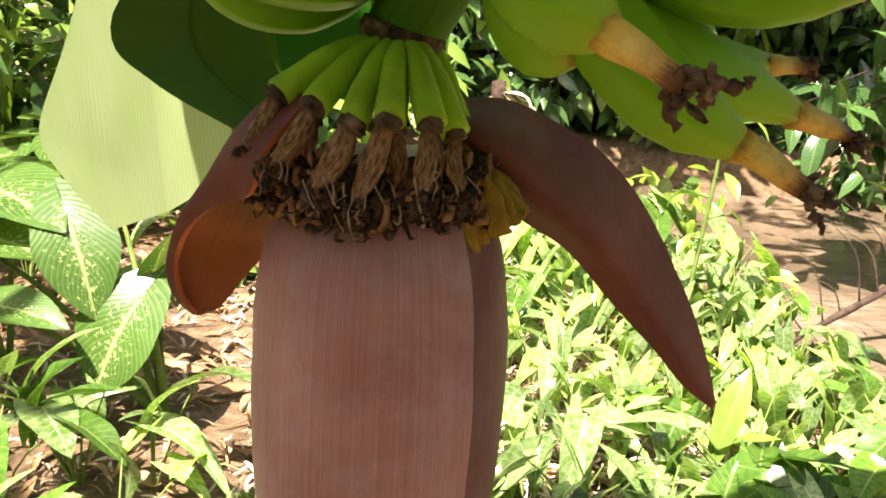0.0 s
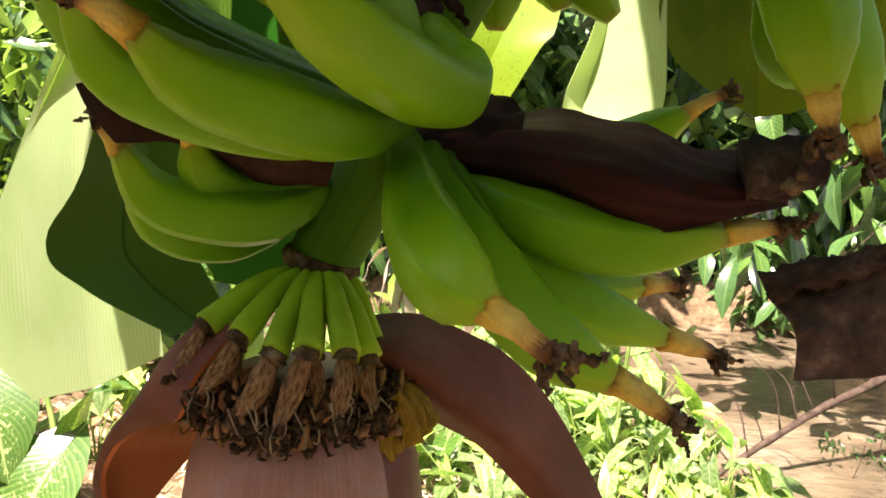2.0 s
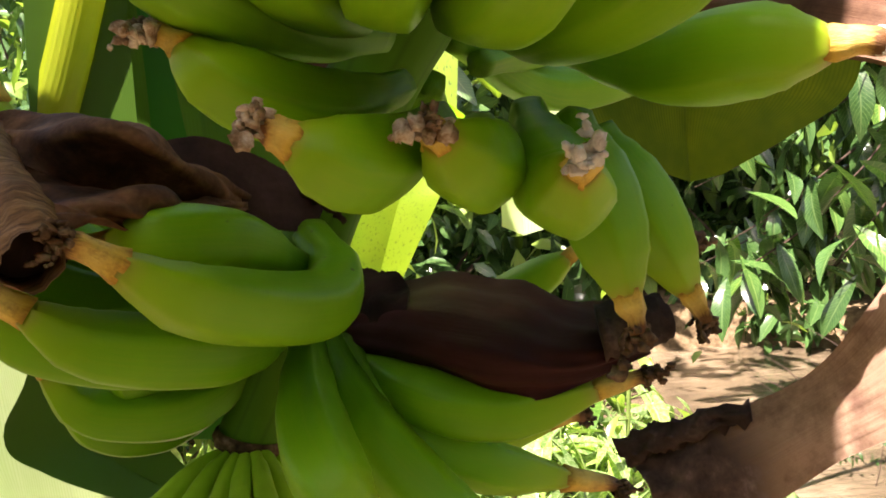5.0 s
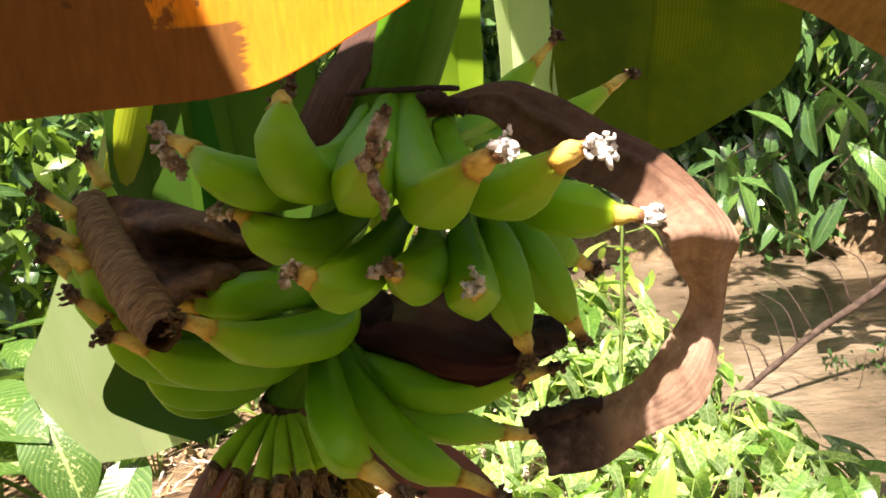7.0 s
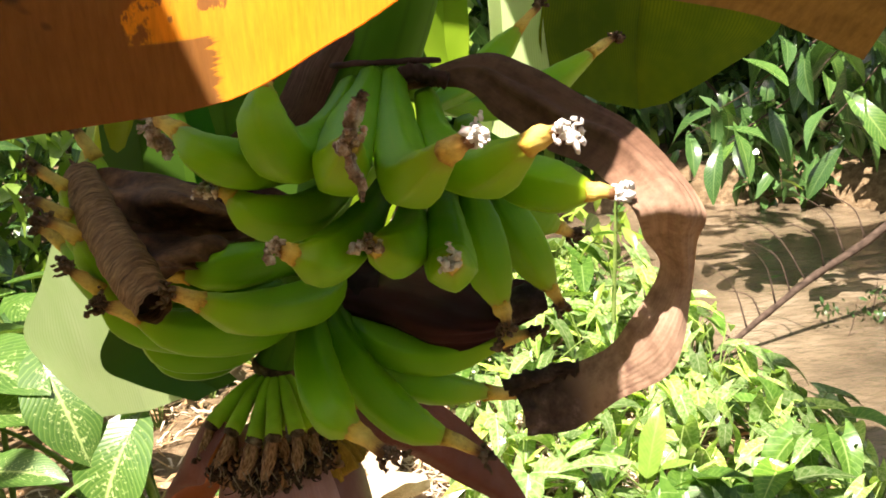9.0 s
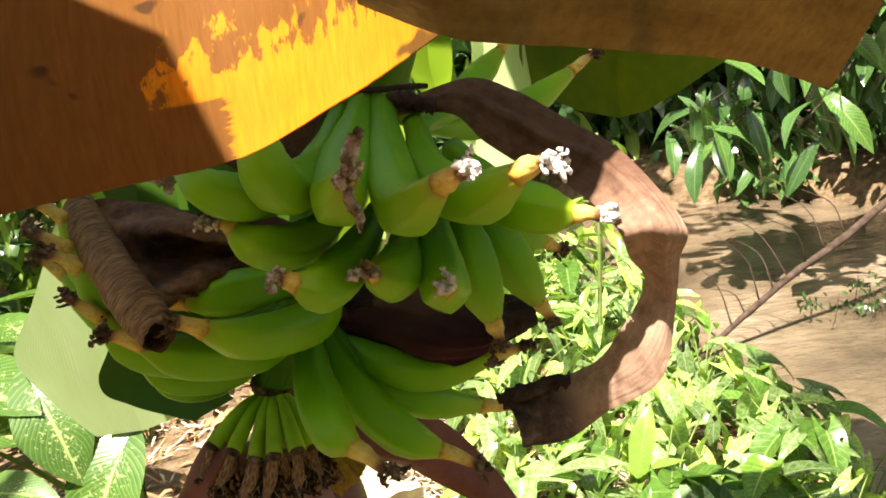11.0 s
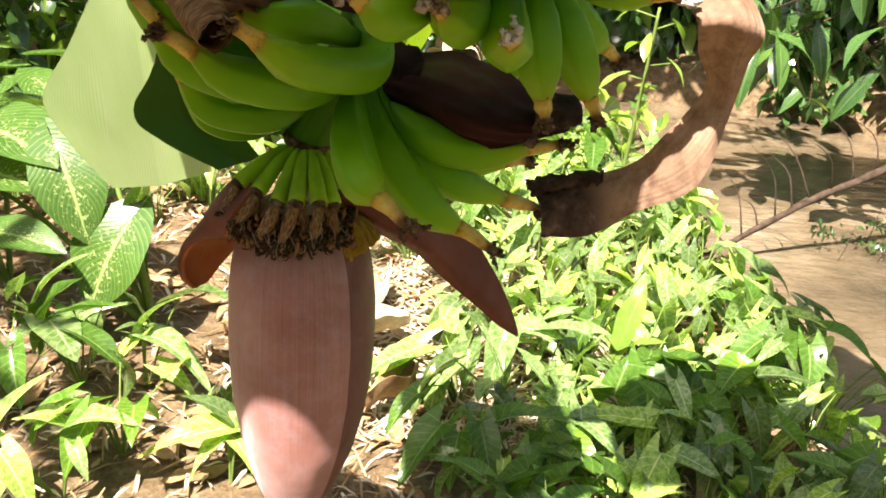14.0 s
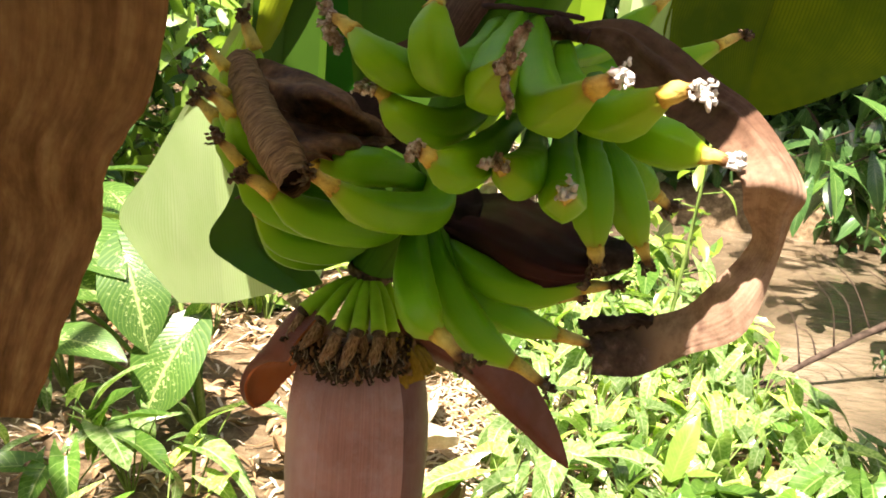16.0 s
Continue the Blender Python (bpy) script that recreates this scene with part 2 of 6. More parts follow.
def m_dead_leaf():
    """Withered blade: ochre, with burnt brown patches that have ragged edges."""
    m, n, l = mat("withered_blade")
    co = n.new("ShaderNodeTexCoord")
    sep = n.new("ShaderNodeSeparateXYZ")
    l.new(co.outputs["UV"], sep.inputs[0])
    ragged = noise_of(n, l, co.outputs["UV"], 7, 4, 0.6, (0.9, 5, 1))
    small = noise_of(n, l, co.outputs["UV"], 11, 3, 0.6, (5, 1, 1))

    def shifted(src, k, base):
        q = n.new("ShaderNodeMath"); q.operation = "MULTIPLY_ADD"; q.inputs[1].default_value = k
        l.new(src, q.inputs[0]); l.new(base, q.inputs[2])
        return q.outputs[0]
    fringe = ramp(n, l, shifted(ragged, 0.8, shifted(sep.outputs[1], 0.25, sep.outputs[0])), [(0.92, (0, 0, 0)), (0.95, (1, 1, 1))])
    inner = ramp(n, l, shifted(ragged, 0.25, sep.outputs[1]), [(0.45, (1, 1, 1)), (0.465, (0, 0, 0))])
    outer = ramp(n, l, shifted(small, 0.05, sep.outputs[1]), [(0.43, (1, 1, 1)), (0.435, (0, 0, 0))])
    strip = ramp(n, l, shifted(small, 0.02, sep.outputs[0]), [(0.265, (1, 1, 1)), (0.275, (0, 0, 0))])
    burnt = mix(n, l, strip.outputs[0], mix(n, l, 1.0, fringe.outputs[0], inner.outputs[0], "LIGHTEN"), outer.outputs[0])
    col = mix(n, l, burnt, (0.82, 0.39, 0.012), (0.33, 0.14, 0.022))
    fib = noise_of(n, l, co.outputs["UV"], 9, 5, 0.7, (0.6, 14, 1))
    col = mix(n, l, 0.5, col, ramp(n, l, fib, [(0.3, (0.5, 0.45, 0.4)), (0.65, (1, 1, 1))]).outputs[0], "MULTIPLY")
    spot = ramp(n, l, noise_of(n, l, co.outputs["Object"], 60, 2), [(0.66, (0, 0, 0)), (0.70, (0.8, 0.8, 0.8))])
    col = mix(n, l, spot.outputs[0], col, (0.08, 0.035, 0.012))
    return finish(m, n, l, col, 0.7, fib, 0.3, 0.001, 0.6, (1.25, 1.0, 0.7), spec=0.2)


def m_ribbon():
    """Dry ribbed bract, blackened towards its free end (along it, 0 to 1), with shade painted on its upper part."""
    m, n, l = mat("dry_ribbon_face")
    co = n.new("ShaderNodeTexCoord")
    sep = n.new("ShaderNodeSeparateXYZ")
    l.new(co.outputs["UV"], sep.inputs[0])
    rib = noise_of(n, l, co.outputs["UV"], 5, 5, 0.7, (30, 0.45, 1))
    fine = noise_of(n, l, co.outputs["Object"], 90, 5, 0.7)
    col = ramp(n, l, rib, [(0.25, (0.26, 0.160, 0.100)), (0.5, (0.37, 0.240, 0.155)), (0.8, (0.50, 0.345, 0.235))]).outputs[0]
    col = mix(n, l, 0.8, col, ramp(n, l, fine, [(0.32, (0.45, 0.40, 0.37)), (0.58, (1.05, 1.05, 1.05))]).outputs[0], "MULTIPLY")
    # browned upper part, darkened further: the shade there is put into the colour
    old = ramp(n, l, sep.outputs[1], [(0.38, (0.33, 0.27, 0.24)), (0.50, (1, 1, 1))])
    col = mix(n, l, 1.0, col, old.outputs[0], "MULTIPLY")
    blot = ramp(n, l, noise_of(n, l, co.outputs["Object"], 34, 3), [(0.60, (0, 0, 0)), (0.70, (0.5, 0.5, 0.5))])
    col = mix(n, l, blot.outputs[0], col, (0.12, 0.06, 0.045))
    edge = n.new("ShaderNodeMath"); edge.operation = "MULTIPLY_ADD"; edge.inputs[1].default_value = 0.08
    l.new(fine, edge.inputs[0]); l.new(sep.outputs[1], edge.inputs[2])
    burnt = ramp(n, l, edge.outputs[0], [(0.90, (0, 0, 0)), (0.94, (1, 1, 1))])
    black = ramp(n, l, fine, [(0.3, (0.035, 0.021, 0.017)), (0.55, (0.10, 0.065, 0.052)), (0.75, (0.24, 0.17, 0.14))])
    col = mix(n, l, burnt.outputs[0], col, black.outputs[0])
    return finish(m, n, l, col, 0.75, mix(n, l, 0.4, rib, fine), 0.35, 0.0018, spec=0.12)


def m_tip():
    """Dried end of a banana: scorched rim at the peel, straw-coloured neck, brown end."""
    m, n, l = mat("tan_tip")
    co = n.new("ShaderNodeTexCoord")
    sep = n.new("ShaderNodeSeparateXYZ")
    l.new(co.outputs["UV"], sep.inputs[0])
    a = noise_of(n, l, co.outputs["UV"], 5, 4, 0.6, (6, 0.8, 1))
    b = noise_of(n, l, co.outputs["Object"], 160, 4, 0.7)
    e = n.new("ShaderNodeMath"); e.operation = "MULTIPLY_ADD"; e.inputs[1].default_value = 0.35
    l.new(a, e.inputs[0]); l.new(sep.outputs[1], e.inputs[2])
    col = ramp(n, l, e.outputs[0], [(0.10, (0.34, 0.15, 0.015)), (0.28, (0.66, 0.45, 0.06)), (0.55, (0.74, 0.56, 0.13)), (0.85, (0.58, 0.36, 0.08)), (1.08, (0.18, 0.085, 0.03))]).outputs[0]
    col = mix(n, l, 0.5, col, ramp(n, l, b, [(0.3, (0.55, 0.5, 0.45)), (0.6, (1, 1, 1))]).outputs[0], "MULTIPLY")
    patch = ramp(n, l, noise_of(n, l, co.outputs["Object"], 150, 4, 0.7), [(0.52, (0, 0, 0)), (0.72, (0.6, 0.6, 0.6))])
    col = mix(n, l, patch.outputs[0], col, (0.17, 0.075, 0.025))
    return finish(m, n, l, col, 0.6, a, 0.5, 0.001, spec=0.25)


PEEL = m_peel()
STALK = m_leaf("green_stalk", (0.055, 0.16, 0.004), (0.085, 0.22, 0.006), (0.05, 0.14, 0.004), 0.6, 0.0, 8, midrib=False, along=False, spec=0.12)
TAN = m_tip()
RIBBON = m_ribbon()
DARKTIP = m_fibre("withered_flower", [(0.3, (0.025, 0.015, 0.009)), (0.5, (0.13, 0.08, 0.045)), (0.75, (0.36, 0.26, 0.16))], 130, strength=0.9)
MIXTIP = m_fibre("pale_brown_flower", [(0.3, (0.06, 0.035, 0.02)), (0.48, (0.34, 0.24, 0.15)), (0.66, (0.80, 0.74, 0.62))], 120, strength=0.9)
# pale withered flower; the white of the sun spots is put into the colour
PALETIP = m_fibre("sunlit_pale_flower", [(0.25, (0.26, 0.21, 0.16)), (0.45, (0.70, 0.66, 0.58)), (0.75, (0.88, 0.86, 0.80))], 150, strength=0.9)
RIB = m_fibre("dry_bract_face", [(0.3, (0.05, 0.025, 0.018)), (0.55, (0.16, 0.09, 0.065)), (0.85, (0.34, 0.22, 0.17))], 5, (16, 0.5, 1), 0.75, 0.8, 0.002, "UV")
ROLL = m_fibre("rolled_bract_face", [(0.3, (0.05, 0.024, 0.010)), (0.5, (0.25, 0.135, 0.055)), (0.75, (0.52, 0.31, 0.14))], 5, (0.9, 16, 1), 0.65, 0.5, 0.002, "UV")
SHEET = m_fibre("withered_bract_face", [(0.3, (0.022, 0.011, 0.008)), (0.6, (0.07, 0.036, 0.027)), (0.9, (0.16, 0.085, 0.062))], 22, (1, 1, 1), 0.8, 0.6, 0.004, spec=0.12)
CHARRED = m_fibre("blackened_bract_face", [(0.3, (0.016, 0.010, 0.008)), (0.55, (0.06, 0.038, 0.030)), (0.8, (0.19, 0.135, 0.11))], 60, (1, 1, 1), 0.8, 0.8, 0.003, spec=0.15)
SHEET2 = m_fibre("crumpled_bract_face", [(0.38, (0.022, 0.010, 0.005)), (0.52, (0.11, 0.050, 0.022)), (0.72, (0.36, 0.185, 0.085))], 24, (1, 1, 1), 0.7, 0.8, 0.004, spec=0.2)
MAROON = m_bract("maroon_bract", (0.022, 0.006, 0.005), (0.070, 0.018, 0.014), (0.21, 0.060, 0.046), rough=0.6, bloomy=0.02, gloss=0.12)
BUD = m_bract("blossom_bract", (0.27, 0.105, 0.080), (0.42, 0.185, 0.145), (0.55, 0.30, 0.25), rough=0.36, bloomy=0.45, gloss=0.6, sheen=0.4)
# browner inner bract, with the bud's shadow side also put into its colour
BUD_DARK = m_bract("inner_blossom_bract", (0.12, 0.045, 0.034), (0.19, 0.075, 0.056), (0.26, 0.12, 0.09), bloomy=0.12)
BRACT_OUT = m_bract("lifted_bract_outside", (0.11, 0.033, 0.020), (0.18, 0.056, 0.034), (0.26, 0.092, 0.058), bloomy=0.08, gloss=0.14)
BRACT_IN = m_bract("lifted_bract_inside", (0.36, 0.09, 0.022), (0.52, 0.15, 0.035), (0.60, 0.22, 0.07), 0.5, bloomy=0.05)
PEDICEL = m_fibre("flower_stalk", [(0.3, (0.27, 0.53, 0.012)), (0.7, (0.42, 0.66, 0.04))], 12, rough=0.45, strength=0.05, fine=40)
WITHER = m_fibre("dried_flower", [(0.32, (0.05, 0.024, 0.011)), (0.5, (0.32, 0.175, 0.085)), (0.75, (0.66, 0.44, 0.25))], 5, (5, 1.2, 1), 0.85, 0.8, 0.002, "UV")
FRILL = m_fibre("dark_flower_frill", [(0.3, (0.012, 0.008, 0.005)), (0.5, (0.055, 0.033, 0.02)), (0.75, (0.22, 0.145, 0.085))], 130, strength=0.9)
FILAMENT = m_fibre("pale_filament", [(0.3, (0.16, 0.11, 0.07)), (0.7, (0.46, 0.36, 0.24))], 80, rough=0.8)
YFLOWER = m_fibre("yellow_flower", [(0.3, (0.16, 0.085, 0.012)), (0.55, (0.38, 0.23, 0.025)), (0.8, (0.55, 0.38, 0.06))], 5, (10, 0.8, 1), rough=0.6, space="UV")
BLADE = m_leaf("banana_blade", (0.08, 0.19, 0.018), (0.11, 0.24, 0.025), (0.10, 0.22, 0.022), 0.4, 0.5, 30, midrib=False, along=False)
# the glow of light from behind is put into this green
BLADE_BACKLIT = m_leaf("backlit_banana_blade", (0.028, 0.23, 0.010), (0.050, 0.31, 0.014), (0.04, 0.27, 0.012), 0.4, 0.5, 30, midrib=False, along=False)
# lit copy of the banana blade: sunlight is put into the pale colour
BLADE_SUNLIT = m_leaf("sunlit_banana_blade", (0.60, 0.76, 0.36), (0.72, 0.83, 0.50), (0.50, 0.66, 0.25), 0.30, 0.46, 20, (1.15, 1.2, 0.8), midrib=False, along=False, wide=0.2, tones=(0.72, 1.2))
BLADE_YELLOW = m_leaf("yellowing_banana_blade", (0.22, 0.34, 0.014), (0.40, 0.44, 0.022), (0.30, 0.38, 0.02), 0.4, 0.55, 24, (1.3, 1.3, 0.5), midrib=False, along=False)
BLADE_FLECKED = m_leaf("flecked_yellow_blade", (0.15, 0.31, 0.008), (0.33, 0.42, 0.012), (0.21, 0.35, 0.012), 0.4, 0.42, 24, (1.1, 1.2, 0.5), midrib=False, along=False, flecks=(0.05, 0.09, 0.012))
BLADE_LIME = m_leaf("lime_banana_blade", (0.26, 0.44, 0.02), (0.36, 0.50, 0.03), (0.30, 0.46, 0.03), 0.4, 0.55, 30, (1.3, 1.3, 0.5), midrib=False, along=False)
BLADE_SPENT = m_leaf("browning_banana_blade", (0.10, 0.17, 0.004), (0.20, 0.26, 0.006), (0.10, 0.165, 0.004), 0.55, 0.5, 38, (1.3, 1.3, 0.5), midrib=False, along=False, spec=0.15, wide=0.3, blotch=0.25)
DEAD = m_dead_leaf()
DEADTAN = m_fibre("tan_blade", [(0.3, (0.25, 0.155, 0.04)), (0.6, (0.36, 0.235, 0.068)), (0.85, (0.45, 0.31, 0.11))], 4, (1.2, 0.7, 1), 0.75, 0.25, 0.001, "UV", 0.5)
DEADBROWN = m_fibre("brown_blade", [(0.3, (0.16, 0.065, 0.02)), (0.5, (0.30, 0.14, 0.045)), (0.75, (0.50, 0.28, 0.10))], 3, (3, 1.2, 1), 0.7, 0.4, 0.002, "UV", 0.3)
CROWN = m_leaf("crown_blade", (0.07, 0.17, 0.014), (0.10, 0.22, 0.02), (0.09, 0.2, 0.02), 0.45, 0.28, 30, midrib=False, along=False)
SYNG = m_leaf("arrowhead_leaf", (0.12, 0.25, 0.045), (0.31, 0.43, 0.16), (0.56, 0.65, 0.36), 0.16, 0.32, 9, (1.2, 1.35, 0.55), blotch=0.3, wide=0.06, core=0.04, tones=(0.36, 1.6))
# darker copy of SYNG: shade on the undergrowth is put into the colour
SYNG_SHADE = m_leaf("shade_arrowhead_leaf", (0.058, 0.150, 0.018), (0.115, 0.235, 0.034), (0.30, 0.42, 0.13), 0.28, 0.36, 9, blotch=0.35, wide=0.06, core=0.04, tones=(0.5, 1.4), spec=0.3)
MANGO = m_leaf("shrub_leaf", (0.032, 0.088, 0.022), (0.06, 0.135, 0.034), (0.14, 0.22, 0.07), 0.22, 0.12, 14, tones=(0.6, 1.35))
MANGO_PALE = m_leaf("young_shrub_leaf", (0.18, 0.32, 0.05), (0.27, 0.40, 0.07), (0.3, 0.4, 0.1), 0.3, 0.35, 14)
SPOT = m_spotted()
SOIL = m_soil()
WATER = m_water()
STEMG = m_fibre("green_stem", [(0.3, (0.10, 0.17, 0.03)), (0.7, (0.22, 0.30, 0.08))], 20, rough=0.5, strength=0.1)
TWIG = m_fibre("bark", [(0.3, (0.03, 0.021, 0.014)), (0.6, (0.085, 0.06, 0.042)), (0.85, (0.17, 0.13, 0.095))], 40, rough=0.9)
LITTER = m_fibre("dry_leaf", [(0.25, (0.17, 0.09, 0.04)), (0.5, (0.38, 0.24, 0.115)), (0.8, (0.64, 0.48, 0.28))], 9, rough=0.85, strength=0.4, translucent=0.15)
STRAW = m_fibre("straw", [(0.25, (0.40, 0.30, 0.17)), (0.5, (0.66, 0.56, 0.39)), (0.8, (0.84, 0.77, 0.60))], 9, rough=0.85, strength=0.4, translucent=0.15)


# ---- mesh helpers ----
def mesh_of(name, verts, faces, mats, uvs=None, index=None, smooth=True):
    me = bpy.data.meshes.new(name)
    me.from_pydata([tuple(v) for v in verts], [], faces)
    for m in mats:
        me.materials.append(m)
    if index is not None:
        me.polygons.foreach_set("material_index", index)
    if uvs is not None:
        layer = me.uv_layers.new(name="UVMap")
        idx = np.empty(len(me.loops), dtype=np.int32)
        me.loops.foreach_get("vertex_index", idx)
        layer.data.foreach_set("uv", np.asarray(uvs, dtype=np.float32)[idx].ravel())
    if smooth:
        me.polygons.foreach_set("use_smooth", [True] * len(me.polygons))
    me.update()
    return me


def part(name, me, parent=None, label="", m=None):
    ob = new(name, me)
    if parent is not None:
        ob.parent = parent
    if m is not None:
        ob.matrix_basis = m
    return tagged(ob, label)


def thing(name, at, label, category, group="", kind=""):
    ob = new(name)
    ob.empty_display_size = 0.05
    ob.location = at
    bpy.context.view_layer.update()
    return tagged(ob, label, category, group, kind)


def under(ob, name, me, label=""):
    """A part whose mesh is written in world places."""
    p = part(name, me, ob, label)
    p.matrix_parent_inverse = Matrix.Translation(-ob.location)
    return p


def crom(pts, s):
    """Point at s (0..1) on a smooth curve through pts."""
    pts = [Vector(p) for p in pts]
    if len(pts) == 2:
        return pts[0].lerp(pts[1], s)
    k = s * (len(pts) - 1)
    i = min(int(k), len(pts) - 2)
    f = k - i
    p1, p2 = pts[i], pts[i + 1]
    p0 = pts[i - 1] if i else p1 * 2 - p2
    p3 = pts[i + 2] if i + 2 < len(pts) else p2 * 2 - p1
    return 0.5 * (2 * p1 + (p2 - p0) * f + (2 * p0 - 5 * p1 + 4 * p2 - p3) * f * f + (3 * p1 - p0 - 3 * p2 + p3) * f ** 3)


def tube(name, pts, radius, mats, rings=12, sides=12, shape=None, cap=True, wob=0.0, seed=0):
    """A tube along a smooth curve; radius is a function of 0..1, shape a function of the angle."""
    cs = [crom(pts, i / (rings - 1)) for i in range(rings)]
    verts, uvs, faces = [], [], []
    side = None
    for i, c in enumerate(cs):
        t = (cs[min(i + 1, rings - 1)] - cs[max(i - 1, 0)]).normalized()
        if side is None:
            side = t.orthogonal().normalized()
        side = (side - t * side.dot(t)).normalized()
        up = t.cross(side)
        for j in range(sides + 1):
            a = 2 * math.pi * j / sides
            r = radius(i / (rings - 1)) * (shape(a) if shape else 1)
            d = side * math.cos(a) + up * math.sin(a)
            p = c + d * r
            if wob:
                jj = a if j < sides else 0.0
                p += d * wob * noise.noise(Vector((math.cos(jj) * 2 + seed, math.sin(jj) * 2, i * 0.7)))
            verts.append(p)
            uvs.append((j / sides, i / (rings - 1)))
    w = sides + 1
    for i in range(rings - 1):
        for j in range(sides):
            faces.append((i * w + j, i * w + j + 1, (i + 1) * w + j + 1, (i + 1) * w + j))
    if cap:
        for i, flip in ((0, True), (rings - 1, False)):
            verts.append(cs[i])
            uvs.append((0.5, i / (rings - 1)))
            k = len(verts) - 1
            for j in range(sides):
                f = (k, i * w + j, i * w + j + 1)
                faces.append(f[::-1] if flip else f)
    return mesh_of(name, verts, faces, mats, uvs)


def surf(name, rows, mats, nu=24, nv=10, thick=0.001, wob=0.0, freq=30, seed=0, ragged=0.0, across=None):
    """A sheet with thickness through control rows (each row runs along it); mats: front, back."""
    g = []
    for i in range(nu + 1):
        line = [crom(r, i / nu) for r in rows]
        g.append([crom(line, j / nv) for j in range(nv + 1)])
    nor = []
    for i in range(nu + 1):
        nor.append([])
        for j in range(nv + 1):
            a = g[min(i + 1, nu)][j] - g[max(i - 1, 0)][j]
            b = g[i][min(j + 1, nv)] - g[i][max(j - 1, 0)]
            c = a.cross(b)
            nor[i].append(c.normalized() if c.length > 1e-12 else Vector((0, 0, 1)))
    verts, uvs = [], []
    for sgn in (0.5, -0.5):
        for i in range(nu + 1):
            for j in range(nv + 1):
                p = g[i][j].copy()
                if ragged and j in (0, nv):
                    q = g[i][1] if j == 0 else g[i][nv - 1]
                    p = p.lerp(q, max(0.0, ragged * (0.4 + noise.noise(Vector((i * 1.7 + seed, j, 3.1))))))
                k = noise.noise(p * freq + Vector((seed, 0, 0))) * wob
                if across:
                    k += across(i / nu, j / nv)
                verts.append(p + nor[i][j] * (sgn * thick + k))
                uvs.append((j / nv, i / nu))
    w, off = nv + 1, (nu + 1) * (nv + 1)
    faces, idx = [], []
    for i in range(nu):
        for j in range(nv):
            q = (i * w + j, (i + 1) * w + j, (i + 1) * w + j + 1, i * w + j + 1)
            faces.append(q)
            idx.append(0)
            faces.append(tuple(off + k for k in reversed(q)))
            idx.append(min(1, len(mats) - 1))
    rim = [i * w for i in range(nu)] + [nu * w + j for j in range(nv)] + [i * w + nv for i in range(nu, 0, -1)] + [j for j in range(nv, 0, -1)]
    base = len(verts)
    for a in rim:
        verts += [verts[a].copy(), verts[off + a].copy()]
        uvs += [uvs[a], uvs[a]]
    for k in range(len(rim)):
        a, b = base + 2 * k, base + 2 * ((k + 1) % len(rim))
        faces.append((a, a + 1, b + 1, b))
        idx.append(0)
    return mesh_of(name, verts, faces, mats, uvs, idx)


def blob(verts, faces, c, r, seed, n=1):
    """Adds a small crumpled lump to lists of vertices and faces."""
    bm = bmesh.new()
    bmesh.ops.create_icosphere(bm, subdivisions=n, radius=1)
    base = len(verts)
    for v in bm.verts:
        k = 1 + 0.6 * noise.noise(v.co * 2.3 + Vector((seed * 3.7, seed, 0))) + 0.75 * noise.noise(v.co * 6 + Vector((seed, 0, seed)))
        verts.append(Vector(c) + Vector((v.co.x * r[0], v.co.y * r[1], v.co.z * r[2])) * k)
    for f in bm.faces:
        faces.append(tuple(base + v.index for v in f.verts))
    bm.free()


# ---- banana bunch ----
bunch = thing("banana_bunch", (0.085, 0.29, 1.15), "hanging bunch of unripe green bananas with withered bracts", "banana bunch")


def finger_profile(s):
    k = [(0.0, 0.57), (0.10, 0.59), (0.24, 0.79), (0.38, 0.95), (0.54, 1.0), (0.68, 0.95), (0.80, 0.82), (0.90, 0.61), (0.96, 0.45), (1.0, 0.34)]
    for (a, x), (b, y) in zip(k, k[1:]):
        if s <= b:
            f = (s - a) / (b - a)
            f = f * f * (3 - 2 * f)
            return x + (y - x) * f
    return k[-1][1]


count = [0]


